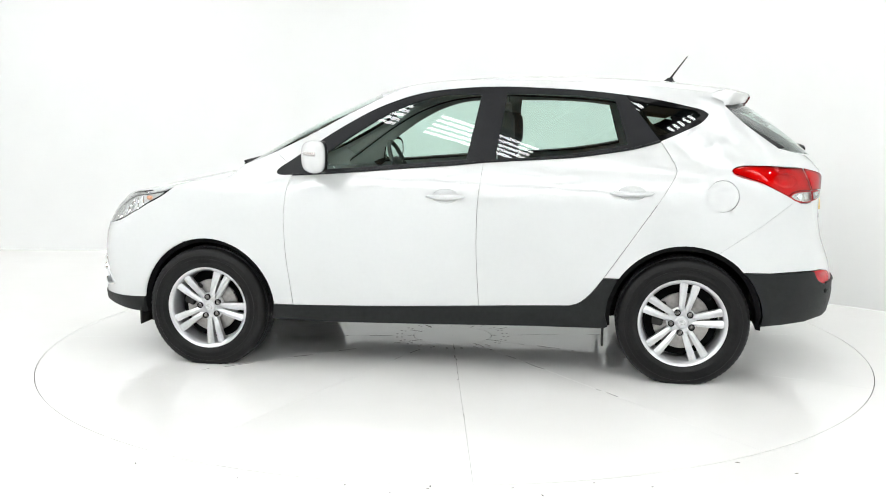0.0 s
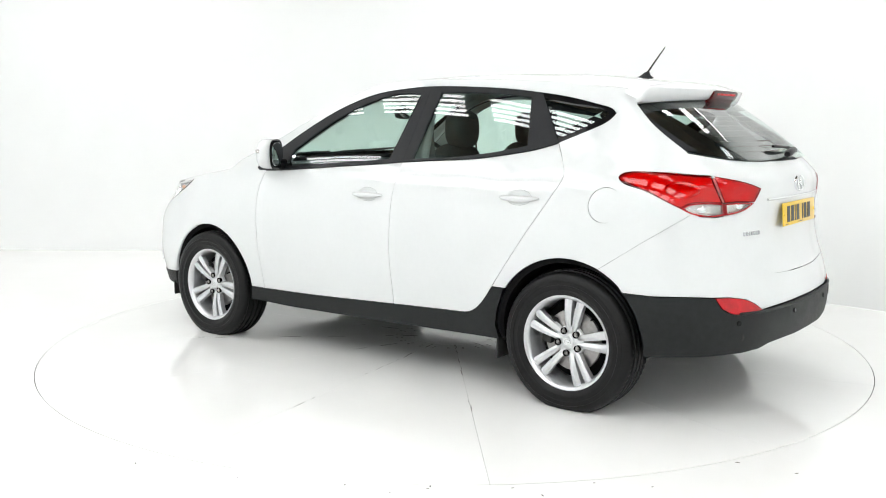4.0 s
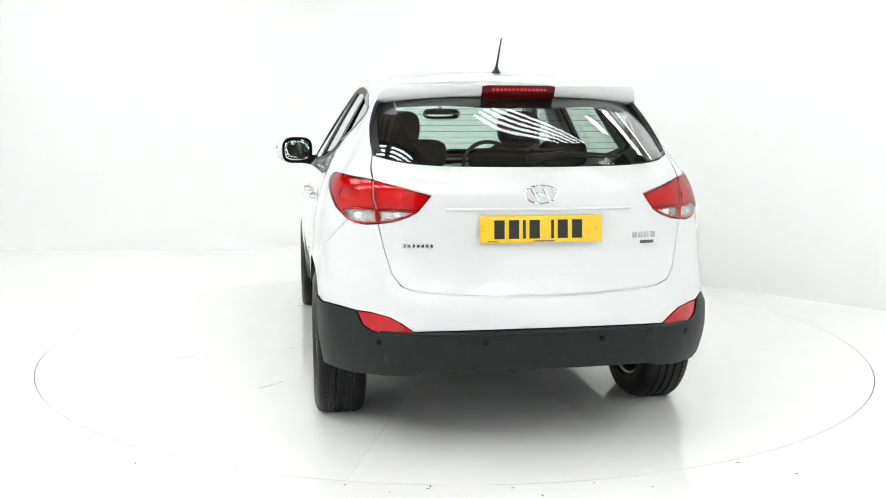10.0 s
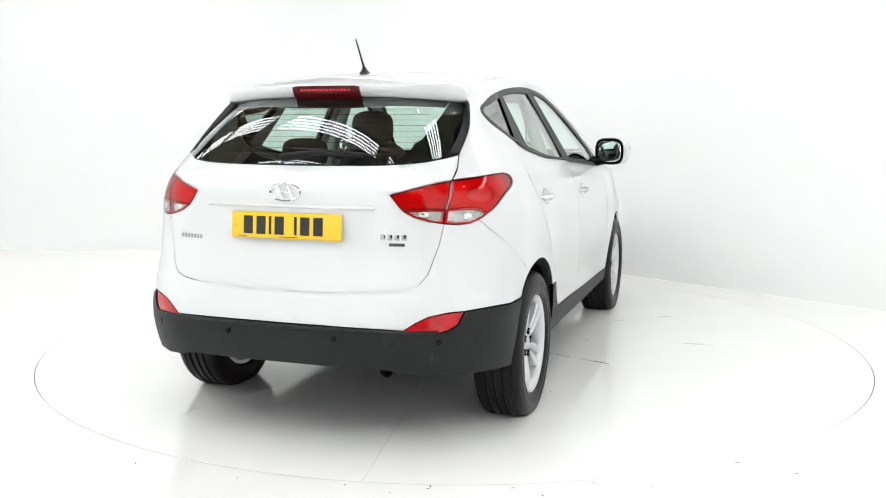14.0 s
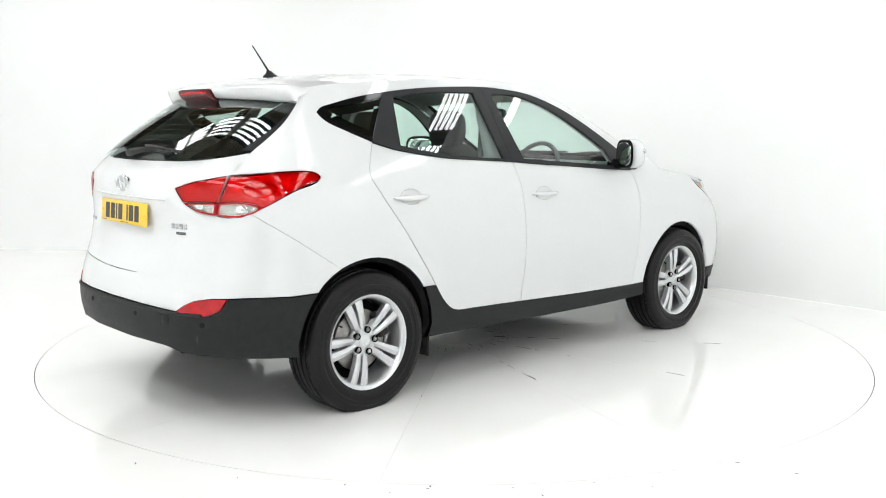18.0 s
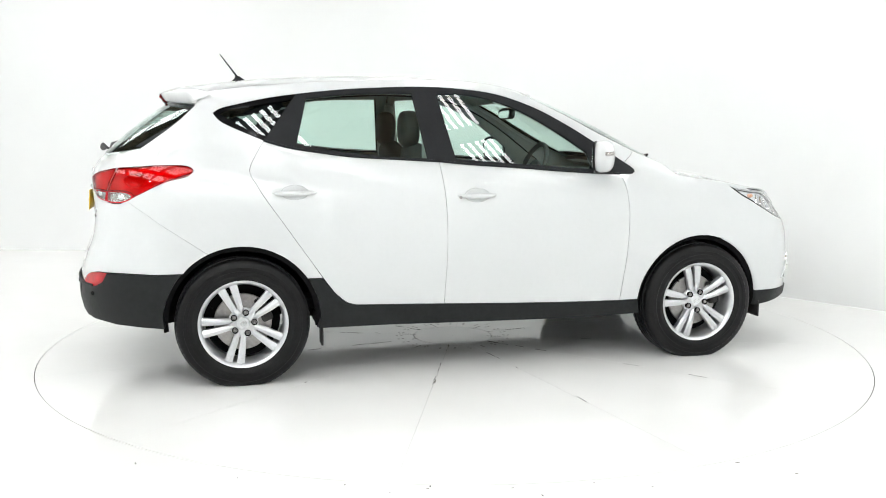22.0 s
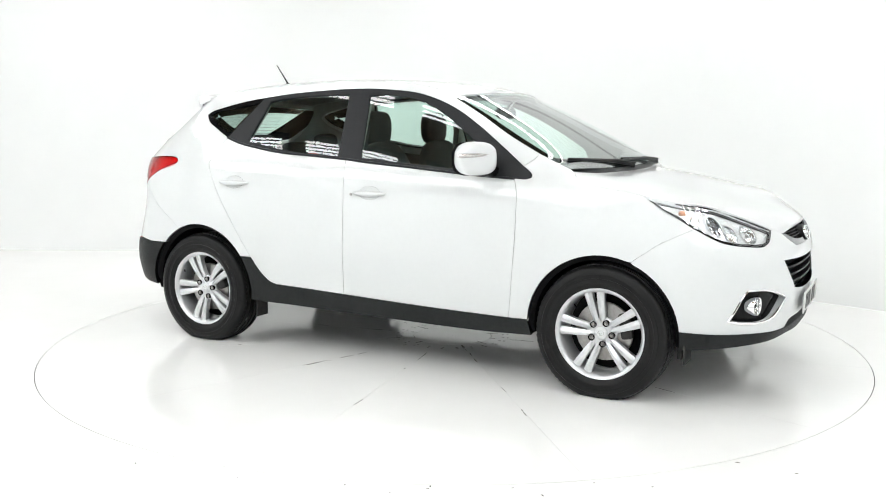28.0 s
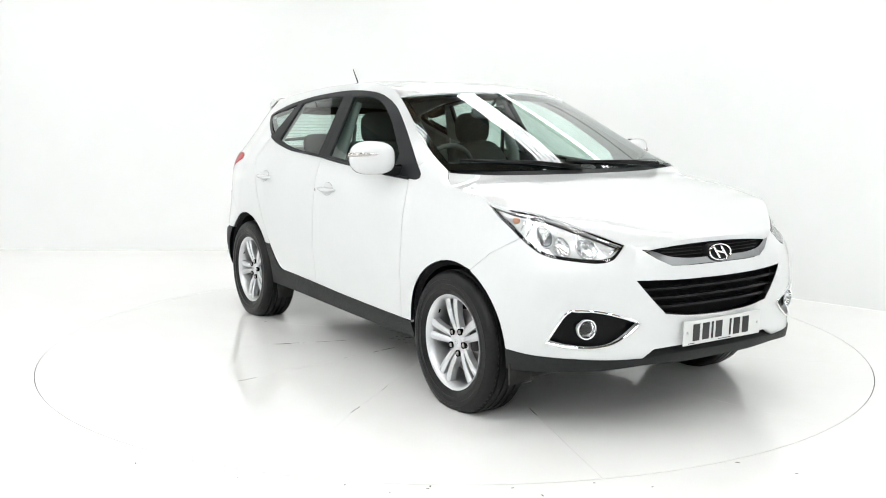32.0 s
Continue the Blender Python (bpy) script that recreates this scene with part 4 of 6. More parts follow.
def wheel_parts(s, turn):
    """One wheel about its own middle, outer face towards +y times s, turned by degrees; the tyre stays flat side down."""
    w = new("wheel")
    bm = bmesh.new()
    prof = [(0.229, -0.095), (0.241, -0.109), (0.286, -0.114), (0.322, -0.109), (0.338, -0.098), (0.3455, -0.086), (0.349, -0.072)]
    for y in (-0.062, -0.025, 0.012, 0.05):
        prof += [(0.350, y - 0.014), (0.350, y + 0.010), (0.342, y + 0.012), (0.342, y + 0.018)]
    prof += [(0.349, 0.072), (0.3455, 0.086), (0.338, 0.099), (0.325, 0.1085), (0.306, 0.1135), (0.304, 0.1155), (0.285, 0.1155), (0.283, 0.1135), (0.266, 0.112), (0.262, 0.1135), (0.252, 0.1105), (0.240, 0.103), (0.229, 0.095)]
    rings = lathe(bm, [(r, y * s) for r, y in prof], 144)
    for ring, (r, y) in zip(rings, prof):
        if abs(y) >= 0.072 and r > 0.33:      # notches across the shoulders
            for i in range(0, 144, 2):
                k = 0.986 if r > 0.34 else 0.992
                ring[i].co.x *= k
                ring[i].co.z *= k
        for v in ring:                        # flattened where it stands, with a bulging flank
            low = max(0.0, (-v.co.z - 0.22) / 0.13)
            v.co.y *= 1 + 0.05 * min(1.0, low) ** 2
            v.co.z = max(v.co.z, -AXLE + 0.0005)
    part("tyre", bm, RUBBER, w, "black road tyre with ribbed tread", sharp=30)
    bm = bmesh.new()
    lathe(bm, [(r, y * s) for r, y in [(0.212, -0.095), (0.230, -0.098), (0.230, -0.09), (0.212, -0.07), (0.205, 0.0), (0.208, 0.07), (0.216, 0.088), (0.226, 0.098), (0.233, 0.100), (0.234, 0.094), (0.229, 0.088)]], 72)
    rim = part("rim", bm, ALLOY, w, "silver five double-spoke alloy rim")
    bm = bmesh.new()
    lathe(bm, [(r, y * s) for r, y in [(0.001, 0.030), (0.075, 0.030), (0.15, 0.02), (0.152, 0.008), (0.001, 0.006)]], 40)
    part("brake_disc", bm, STEEL, w, "worn steel brake disc")
    bm = bmesh.new()
    lathe(bm, [(r, y * s) for r, y in [(0.198, -0.03), (0.001, -0.035)]], 40)
    part("drum", bm, DARK, w)
    bm = bmesh.new()
    box(bm, 0.125, 0.035 * s, 0.02, 0.06, 0.05, 0.13, bevel=0.012)
    part("brake_caliper", bm, UNDER, w)
    for k in range(5):
        a = radians(90 + 72 * k)
        for side in (-1, 1):
            bm = bmesh.new()
            rows = []
            for t in np.linspace(0, 1, 9):
                r = 0.045 + t * 0.178
                mid = side * (0.0135 + 0.0205 * t)
                wid = 0.0125 + 0.0100 * t
                y = 0.070 + 0.012 * t - 0.010 * (1 - t) ** 2 + 0.006 * math.sin(math.pi * t)
                inner, outer = mid - side * wid * 0.95, mid + side * wid
                rows.append([(r, (y - 0.035) * s, outer), (r, (y - 0.004) * s, outer), (r, y * s, outer - side * wid * 0.35), (r, (y + 0.002) * s, mid), (r, (y - 0.006) * s, inner), (r, (y - 0.035) * s, inner)])
            vs = [[bm.verts.new(p) for p in row] for row in rows]
            for q, e in zip(vs, vs[1:]):
                for i in range(5):
                    bm.faces.new((q[i], q[i + 1], e[i + 1], e[i]))
            bm.faces.new(vs[0]), bm.faces.new(vs[-1])
            bmesh.ops.transform(bm, matrix=Matrix.Rotation(-a, 4, "Y"), verts=bm.verts)
            part("spoke", bm, ALLOY, rim, sharp=28)
        bm = bmesh.new()
        b = a + radians(36)
        m = Matrix.Rotation(-b, 4, "Y") @ Matrix.Translation((0.057, 0.062 * s, 0))
        # black collar paints in the shade of the silver nut recess
        lathe(bm, [(0.0165, -0.012 * s), (0.0165, 0.0105 * s), (0.0145, 0.0115 * s), (0.012, 0.004 * s)], 16, "y", m)
        part("bolt_well_shade", bm, GLOSSBLACK, rim)
        bm = bmesh.new()
        lathe(bm, [(0.0105, -0.01 * s), (0.0105, 0.010 * s), (0.006, 0.014 * s), (0.001, 0.014 * s)], 6, "y", m)
        part("wheel_nut", bm, STEEL, rim)
    bm = bmesh.new()
    lathe(bm, [(r, y * s) for r, y in [(0.080, 0.035), (0.078, 0.052), (0.066, 0.060), (0.036, 0.064), (0.033, 0.069), (0.028, 0.072), (0.001, 0.073)]], 40)
    hub = part("hub_cap", bm, ALLOY, w)
    bm = bmesh.new()
    for i in range(20):
        t0, t1 = 2 * math.pi * i / 20, 2 * math.pi * (i + 1) / 20
        q = [bm.verts.new((0.019 * k * math.cos(t), 0.0742 * s, 0.0135 * k * math.sin(t))) for t, k in ((t0, 1), (t1, 1), (t1, 0.8), (t0, 0.8))]
        bm.faces.new(q)
    box(bm, 0, 0.0742 * s, 0, 0.018, 0.001, 0.004)
    part("emblem", bm, CHROME, hub, smooth=False)
    bm = bmesh.new()
    m = Matrix.Rotation(radians(-126), 4, "Y")
    tube(bm, [m @ Vector((0.195, 0.075 * s, 0)), m @ Vector((0.178, 0.088 * s, 0))], 0.004, 8)
    part("valve", bm, GLOSSBLACK, w)
    for ob in w.children_recursive:
        if not ob.name.startswith("tyre"):
            ob.data.transform(Matrix.Rotation(radians(turn), 4, "Y"))
    return w


for s in (1, -1):
    for x, y, turn in ((1.32, 0.793, -25 if s > 0 else -10), (-1.32, 0.787, -10 if s > 0 else -22)):
        w = wheel_parts(s, turn)
        w.parent = car
        w.matrix_basis = pose(x + OFFX, s * y + OFFY, AXLE)

# wheel arch liners and the underside
for s in (1, -1):
    for cx, r, cz in ((1.32, 0.392, 0.330), (-1.32, 0.402, 0.335)):
        rows = []
        for a in range(-6, 187, 8):
            c, n = math.cos(radians(a)), math.sin(radians(a))
            lip = on_side(np.array([[cx + r * c, max(0.24, cz + r * n)]]))[0]
            rows.append([(cx + (r + 0.002) * c, s * (lip[1] - 0.016), cz + (r + 0.002) * n), (cx + (r - 0.022) * c, s * (lip[1] - 0.035), cz + (r - 0.022) * n),
                         (cx + (r - 0.016) * c, s * (lip[1] - 0.07), cz + (r - 0.016) * n), (cx + r * c, s * 0.60, cz + r * n), (cx + r * 0.2 * c, s * 0.585, cz + r * 0.2 * n)])
        sheet("arch_liner", rows, DARK, car, label="black plastic wheel arch liner")
bm = bmesh.new()
box(bm, 0.0, 0, 0.30, 1.86, 1.62, 0.07, bevel=0.02)
box(bm, 1.32, 0, 0.40, 0.9, 1.10, 0.20, bevel=0.03)
box(bm, -1.32, 0, 0.42, 0.9, 1.10, 0.20, bevel=0.03)
box(bm, 1.85, 0, 0.335, 0.36, 1.30, 0.06, bevel=0.02)
box(bm, -1.90, 0, 0.44, 0.40, 1.30, 0.10, bevel=0.03)
part("underbody", bm, UNDER, car, "black underside")


# ---- lamps, grilles and fittings ----
def offset_point(u, z, lift=0.0, s=1):
    """A point on the skin at (u, z) and the way out of it there."""
    p = np.array([[u, z]])
    a = on_nose(p)[0]
    n = normals_of(on_nose, p)[0]
    if n @ np.array([a[0] * 0.25, a[1], 0]) < 0:
        n = -n
    a = a + n * lift
    return Vector((a[0], a[1] * s, a[2])), Vector((n[0], n[1] * s, n[2]))


def aim(point, way):
    return Matrix.Translation(point) @ way.to_track_quat("Y", "Z").to_matrix().to_4x4()


head_top = curve(U(S((1.505, 1.023), (1.655, 0.994)) + F((0.735, 0.972), (0.62, 0.917), (0.487, 0.855))), 0.02)
head_low = curve(U(F((0.487, 0.853), (0.52, 0.824), (0.55, 0.800), (0.60, 0.784), (0.70, 0.790)) + S((1.877, 0.814), (1.755, 0.875), (1.69, 0.914), (1.62, 0.949), (1.56, 0.987), (1.505, 1.022))), 0.02)
HEAD = chain(head_top, head_low)
for s in (1, -1):
    o = HEAD if s > 0 else (HEAD * [-1, 1])[::-1]
    lamp = panel("headlight", o, on_nose, GLOSSBLACK, car, gap=0.002, depth=0.04, lift=-0.003, holes=[shrink(o, 0.010)], step=0.03, label="swept-back headlight with chrome reflectors")
    panel("lens", o, on_nose, LENS, lamp, gap=0.002, depth=0, lift=0.001, step=0.03, label="clear polycarbonate lens")
    bowls = [("projector_bowl", 1.842, 0.893, 0.040, 0.045, 0.035, CHROME), ("main_reflector", 1.985, 0.846, 0.047, 0.043, 0.050, FACET), ("dipped_reflector", 1.915, 0.853, 0.034, 0.040, 0.022, FACET)]
    spots = [(nm, (s * side_u([x], [z])[0], z), ru, rz, d, mat) for nm, x, z, ru, rz, d, mat in bowls]
    panel("housing", o, on_nose, LAMPSILVER, lamp, gap=0.003, depth=0, lift=-0.022, step=0.025, holes=[ring_at(c, ru, rz) for _, c, ru, rz, _, _ in spots], label="silver lamp housing")
    for nm, c, ru, rz, d, mat in spots:
        chart_bowl(nm, c, ru, rz, on_nose, mat, lamp, -0.022, d)
        edge = [offset_point(abs(u), z, -0.019, s)[0] for u, z in ring_at(c, ru, rz)]
        bm = bmesh.new()
        tube(bm, edge + edge[:1], 0.0028, 6, cap=False)
        part("bezel", bm, ALLOY if nm == "projector_bowl" else GREYTRIM, lamp)
    p, n = offset_point(side_u([1.842], [0.893])[0], 0.893, -0.052, s)
    bm = bmesh.new()
    lathe(bm, [(0.032 * math.cos(a), 0.026 * math.sin(a)) for a in np.linspace(0, math.pi / 2, 8)], 32, "y", aim(p, n))
    part("projector_lens", bm, PROJECTOR, lamp, "round projector lens")
    p, n = offset_point(side_u([1.695], [0.948])[0], 0.948, -0.020, s)
    bm = bmesh.new()
    blob(bm, (0, 0, 0), (0.020, 0.010, 0.013), 2.4, aim(p, n), 16, 10)
    part("indicator_bulb", bm, AMBER, lamp, "amber indicator bulb")
    # stepped silver fins between the reflectors, a dark lower bezel
    for x, z0, z1 in ((1.77, 0.885, 0.945), (1.735, 0.905, 0.955), (2.045, 0.825, 0.870)):
        pts = [offset_point(side_u([x + 0.012 * k], [z0 + (z1 - z0) * k])[0], z0 + (z1 - z0) * k, -0.018, s)[0] for k in np.linspace(0, 1, 5)]
        bm = bmesh.new()
        tube(bm, pts, [0.003, 0.005, 0.006, 0.005, 0.003], 6)
        part("reflector_fin", bm, CHROME, lamp)
    pts = [offset_point(u, z + 0.007, -0.012, s)[0] for u, z in head_low[1:-8]]
    bm = bmesh.new()
    tube(bm, pts, [0.004 + 0.006 * min(1, 5 * k, 3 * (1 - k)) for k in np.linspace(0, 1, len(pts))], 8)
    part("lower_bezel", bm, GLOSSBLACK, lamp)
    # a dark divider and a chrome brow inside
    for nm, mat, z0, lift in (("brow", CHROME, -0.014, -0.012), ("divider", GRILLEBLACK, -0.022, -0.018)):
        pts = []
        for u, z in head_top[4:-2]:
            p, n = offset_point(u, z + z0, lift, s)
            pts.append(p)
        bm = bmesh.new()
        tube(bm, pts, 0.0036 if nm == "brow" else 0.0024, 6)
        part(nm, bm, mat, lamp)

    # fog lamp
    f = fog if s > 0 else (fog * [-1, 1])[::-1]
    well = panel("fog_lamp_recess", f, on_nose, GLOSSBLACK, car, gap=-0.006, depth=0, lift=-0.030, step=0.03, label="gloss black recess with a chrome edge")
    bm = bmesh.new()
    pts = [offset_point(u, z, 0.003, s)[0] for u, z in fog]
    tube(bm, pts + pts[:1], 0.0055, 6, cap=False)
    part("chrome_edge", bm, CHROME, well)
    p, n = offset_point(U(F((0.683, 0.500)))[0][0], 0.500, -0.028, s)
    way = (n * 0.45 + Vector((1, 0, 0)) * 0.7).normalized()
    fl = new("fog_lamp")
    hang(fl, car, "round fog lamp with a chrome ring")
    bm = bmesh.new()
    lathe(bm, [(0.046, -0.02), (0.047, 0.022), (0.044, 0.030), (0.039, 0.028), (0.037, 0.020)], 36, "y", aim(p, way))
    part("chrome_ring", bm, CHROME, fl)
    bm = bmesh.new()
    lathe(bm, [(0.038, 0.016), (0.030, 0.000), (0.015, -0.012), (0.001, -0.015)], 36, "y", aim(p, way))
    part("reflector", bm, FACET, fl)
    bm = bmesh.new()
    lathe(bm, [(0.038 * math.cos(a), 0.018 + 0.014 * math.sin(a)) for a in np.linspace(0, 1.57, 7)], 36, "y", aim(p, way))
    part("lens", bm, LENS, fl)

# lower grille
gl = both(low_u[:-1])
grille = panel("lower_grille", gl, on_nose, DARK, car, gap=-0.012, depth=0, lift=-0.055, step=0.05, label="black slatted lower grille")
for z, w in ((0.662, 0.435), (0.622, 0.400), (0.582, 0.362)):
    rows = []
    us = np.linspace(-front_u([w], [z])[0], front_u([w], [z])[0], 33)
    for u in us:
        p, n = offset_point(abs(u), z, -0.014, 1 if u >= 0 else -1)
        b = p - n * 0.045
        rows.append([p + Vector((0, 0, 0.004)), p + Vector((0, 0, -0.006)), b + Vector((0, 0, -0.010)), b + Vector((0, 0, 0.0)), p + Vector((0, 0, 0.004))])
    sheet("slat", [[tuple(q) for q in r] for r in rows], GRILLEBLACK, grille)

# upper grille with its chrome wing
top = both(chain(U(F((0, 0.757), (0.10, 0.757), (0.20, 0.757), (0.295, 0.760), (0.36, 0.790), (0.425, 0.834))), curve(U(F((0.425, 0.838), (0.36, 0.852), (0.23, 0.862), (0.1, 0.866), (0, 0.867))))))
upper = panel("upper_grille", top, on_nose, DARK, car, gap=-0.012, depth=0, lift=-0.030, step=0.04, label="black mesh upper grille")
wing = both(chain(U(F((0, 0.759), (0.10, 0.759), (0.20, 0.759), (0.295, 0.762), (0.36, 0.791), (0.423, 0.834))), curve(U(F((0.423, 0.835), (0.38, 0.830), (0.30, 0.803), (0.2, 0.790), (0.10, 0.788), (0, 0.788))))))
# chrome with the dark reflection of the hall put into its colour
DARKCHROME = material("darkened_chrome", (0.30, 0.305, 0.315), 0.06, 1.0)
panel("chrome_wing", wing, on_nose, DARKCHROME, upper, gap=0.001, depth=0.02, lift=-0.004, step=0.03, bulge=0.006, label="chrome grille wing, darkened for the dark hall it reflects")
for z in (0.808, 0.822, 0.836, 0.850):
    w = 0.30 + (z - 0.808) * 1.5
    pts = [offset_point(front_u([abs(y)], [z])[0], z, -0.022, 1 if y >= 0 else -1)[0] for y in np.linspace(-w, w, 21)]
    bm = bmesh.new()
    tube(bm, pts, 0.0022, 5)
    part("mesh_bar", bm, GRILLEBLACK, upper)


def emblem(parent, m, w, h):
    """A chrome oval with a slanting bar."""
    bm = bmesh.new()
    rows = []
    for i in range(48):
        t = 2 * math.pi * i / 48
        c, n = math.cos(t), math.sin(t)
        rows.append([bm.verts.new((w * k * c, d, h * k * n)) for k, d in ((1.0, -0.004), (1.0, 0.003), (0.94, 0.006), (0.86, 0.003), (0.86, -0.004))])
    for i in range(48):
        q, e = rows[i], rows[(i + 1) % 48]
        for k in range(4):
            bm.faces.new((q[k], q[k + 1], e[k + 1], e[k]))
    bmesh.ops.transform(bm, matrix=m, verts=bm.verts)
    e = part("emblem", bm, CHROME, parent, "oval chrome badge")
    for x in (-0.34, 0.34):
        bm = bmesh.new()
        box(bm, x * w, 0.001, 0, w * 0.19, 0.006, h * 1.45, Matrix.Shear("XY", 4, (0, 0)), bevel=0.002)
        sh = Matrix.Identity(4)
        sh[0][2] = 0.55
        bmesh.ops.transform(bm, matrix=m @ sh, verts=bm.verts)
        part("badge_bar", bm, CHROME, e)
    bm = bmesh.new()
    box(bm, 0, 0.001, 0, w * 0.8, 0.005, h * 0.22, bevel=0.002)
    sh = Matrix.Rotation(radians(-14), 4, "Y")
    bmesh.ops.transform(bm, matrix=m @ sh, verts=bm.verts)
    part("badge_bar", bm, CHROME, e)


bm = bmesh.new()
lathe(bm, [(0.001, 0.0), (0.074, 0.0), (0.078, -0.006), (0.078, -0.035)], 40, "y", aim(Vector((2.156, 0, 0.801)), Vector((1, 0, 0.25)).normalized()))
for v in bm.verts:
    v.co.z = 0.801 + (v.co.z - 0.801) * 0.52
part("badge_base", bm, GRILLEBLACK, upper)
emblem(upper, aim(Vector((2.162, 0, 0.801)), Vector((1, 0, 0.25)).normalized()), 0.074, 0.038)

# wind deflector, and a dark shell added behind the nose to block light
shell = both(chain(U(F((0, 0.84), (0.40, 0.83), (0.62, 0.86)) + S((1.72, 0.88), (1.72, 0.34)) + F((0.6, 0.33), (0, 0.33)))))
panel("nose_light_block", shell, on_nose, DARK, car, gap=0.0, depth=0, lift=-0.10, step=0.08)
for s in (1, -1):
    bm = bmesh.new()
    box(bm, 1.70, s * 0.62, 0.255, 0.025, 0.34, 0.07, bevel=0.005)
    part("air_deflector", bm, UNDER, car)

# tail lamps: a wing part on the flank, a part on the tailgate
for s in (1, -1):
    def side_of(o):
        return np.array(o) if s > 0 else (np.array(o) * [-1, 1])[::-1]
    lamp = new("tail_lamp")
    hang(lamp, car, "red wraparound tail lamp with clear lower lens")
    seam = tailw(R((0.672, 1.140), (0.676, 1.07), (0.664, 1.022)))
    seam_low = tailw(R((0.664, 1.022), (0.658, 0.966)))
    tip = curve(tailw(S((-1.70, 1.069), (-1.60, 1.103), (-1.553, 1.120), (-1.548, 1.132), (-1.565, 1.147), (-1.71, 1.157), (-1.83, 1.146))), 0.015)
    split = curve(tailw(S((-1.842, 0.998),) + S((-1.865, 1.016), (-1.90, 1.024)) + R((0.664, 1.022),)), 0.015)
    red = chain(tip, tailw(R((0.672, 1.140),)), seam, split[::-1], tailw(S((-1.80, 1.018), (-1.70, 1.069))))
    panel("red_lens", side_of(red), on_tail, REDGLASS, lamp, gap=0.0012, depth=0, lift=0.003, step=0.02, label="clear red outer lens")
    spot = tailw(S((-1.835, 1.082),))[0] * [1 if s > 0 else -1, 1]
    panel("lamp_reflector", side_of(red), on_tail, REDBACK, lamp, gap=0.0012, depth=0.016, lift=-0.010, holes=[ring_at(spot, 0.082, 0.036)], step=0.02)
    chart_bowl("bulb_bowl", spot, 0.082, 0.036, on_tail, REDBACK, lamp, -0.010, 0.035)
    rim_pts = [Vector(p) for p in on_tail(side_of(shrink(red, 0.0022)))]
    bm = bmesh.new()
    tube(bm, rim_pts + rim_pts[:1], 0.0024, 6, cap=False)
    part("lens_rim", bm, RIMRED, lamp, "dark red rim of the lens")
    clear = chain(split, seam_low, curve(tailw(R((0.658, 0.966), (0.70, 0.960), (0.745, 0.963)) + S((-1.87, 0.978), (-1.842, 0.998))), 0.015))
    panel("lower_rim", side_of(clear), on_tail, REDLENS, lamp, gap=0.0012, depth=0.02, lift=0.0015, step=0.02, holes=[side_of(shrink(clear, 0.0085))], label="red rim of the lamp")
    panel("clear_lens", side_of(clear), on_tail, LENS, lamp, gap=0.0070, depth=0, lift=0.003, step=0.02, label="clear outer lens")
    panel("clear_reflector", side_of(clear), on_tail, CLEARLENS, lamp, gap=0.0070, depth=0.004, lift=-0.009, step=0.012, label="silver ribbed reflector")
    mid = clear.mean(0) * [1 if s > 0 else -1, 1]
    chart_bowl("bulb_reflector", mid, 0.024, 0.017, on_tail, FACET, lamp, -0.0075, -0.006)
    inner = new("tail_lamp")
    inner.parent = tailgate
    inner["label"] = "red tail lamp on the tailgate"
    red = chain(tailw(R((0.664, 1.140),)), curve(tailw(R((0.664, 1.140), (0.552, 1.111), (0.452, 1.081))), 0.02), curve(tailw(R((0.452, 1.081), (0.48, 1.042), (0.500, 1.019))), 0.02),
                curve(tailw(R((0.500, 1.019), (0.58, 1.024), (0.656, 1.022))), 0.02), tailw(R((0.656, 1.022), (0.668, 1.07))))
    panel("red_lens", side_of(red), on_tail, REDGLASS, inner, gap=0.0012, depth=0, lift=0.003, step=0.02, label="clear red outer lens")
    panel("lamp_reflector", side_of(red), on_tail, REDBACK, inner, gap=0.0012, depth=0.016, lift=-0.010, step=0.02)
    rim_pts = [Vector(p) for p in on_tail(side_of(shrink(red, 0.0022)))]
    bm = bmesh.new()
    tube(bm, rim_pts + rim_pts[:1], 0.0024, 6, cap=False)
    part("lens_rim", bm, RIMRED, inner, "dark red rim of the lens")
    clear = chain(curve(tailw(R((0.656, 1.020), (0.58, 1.022), (0.500, 1.017))), 0.02), curve(tailw(R((0.500, 1.017), (0.545, 0.992), (0.60, 0.974), (0.650, 0.966))), 0.02))
    panel("lower_rim", side_of(clear), on_tail, REDLENS, inner, gap=0.0012, depth=0.02, lift=0.0015, step=0.02, holes=[side_of(shrink(clear, 0.0085))], label="red rim of the lamp")
    panel("clear_lens", side_of(clear), on_tail, LENS, inner, gap=0.0070, depth=0, lift=0.003, step=0.02, label="clear outer lens")
    panel("clear_reflector", side_of(clear), on_tail, CLEARLENS, inner, gap=0.0070, depth=0.004, lift=-0.009, step=0.012, label="silver ribbed reflector")
    mid = clear.mean(0) * [1 if s > 0 else -1, 1]
    chart_bowl("bulb_reflector", mid, 0.024, 0.017, on_tail, FACET, inner, -0.0075, -0.006)
    panel("lamp_back", side_of(tailw(R((0.68, 1.14), (0.44, 1.09), (0.50, 1.0), (0.60, 0.965), (0.75, 0.955)) + S((-1.80, 1.0), (-1.54, 1.12), (-1.56, 1.15)))), on_tail, DARK, lamp, gap=0, depth=0, lift=-0.052, step=0.04)
    panel("rear_reflector", side_of(refl), on_tail, REDLENS, car, gap=0.001, depth=0.015, lift=0.003, bulge=0.006, step=0.02, label="red corner reflector in the bumper")

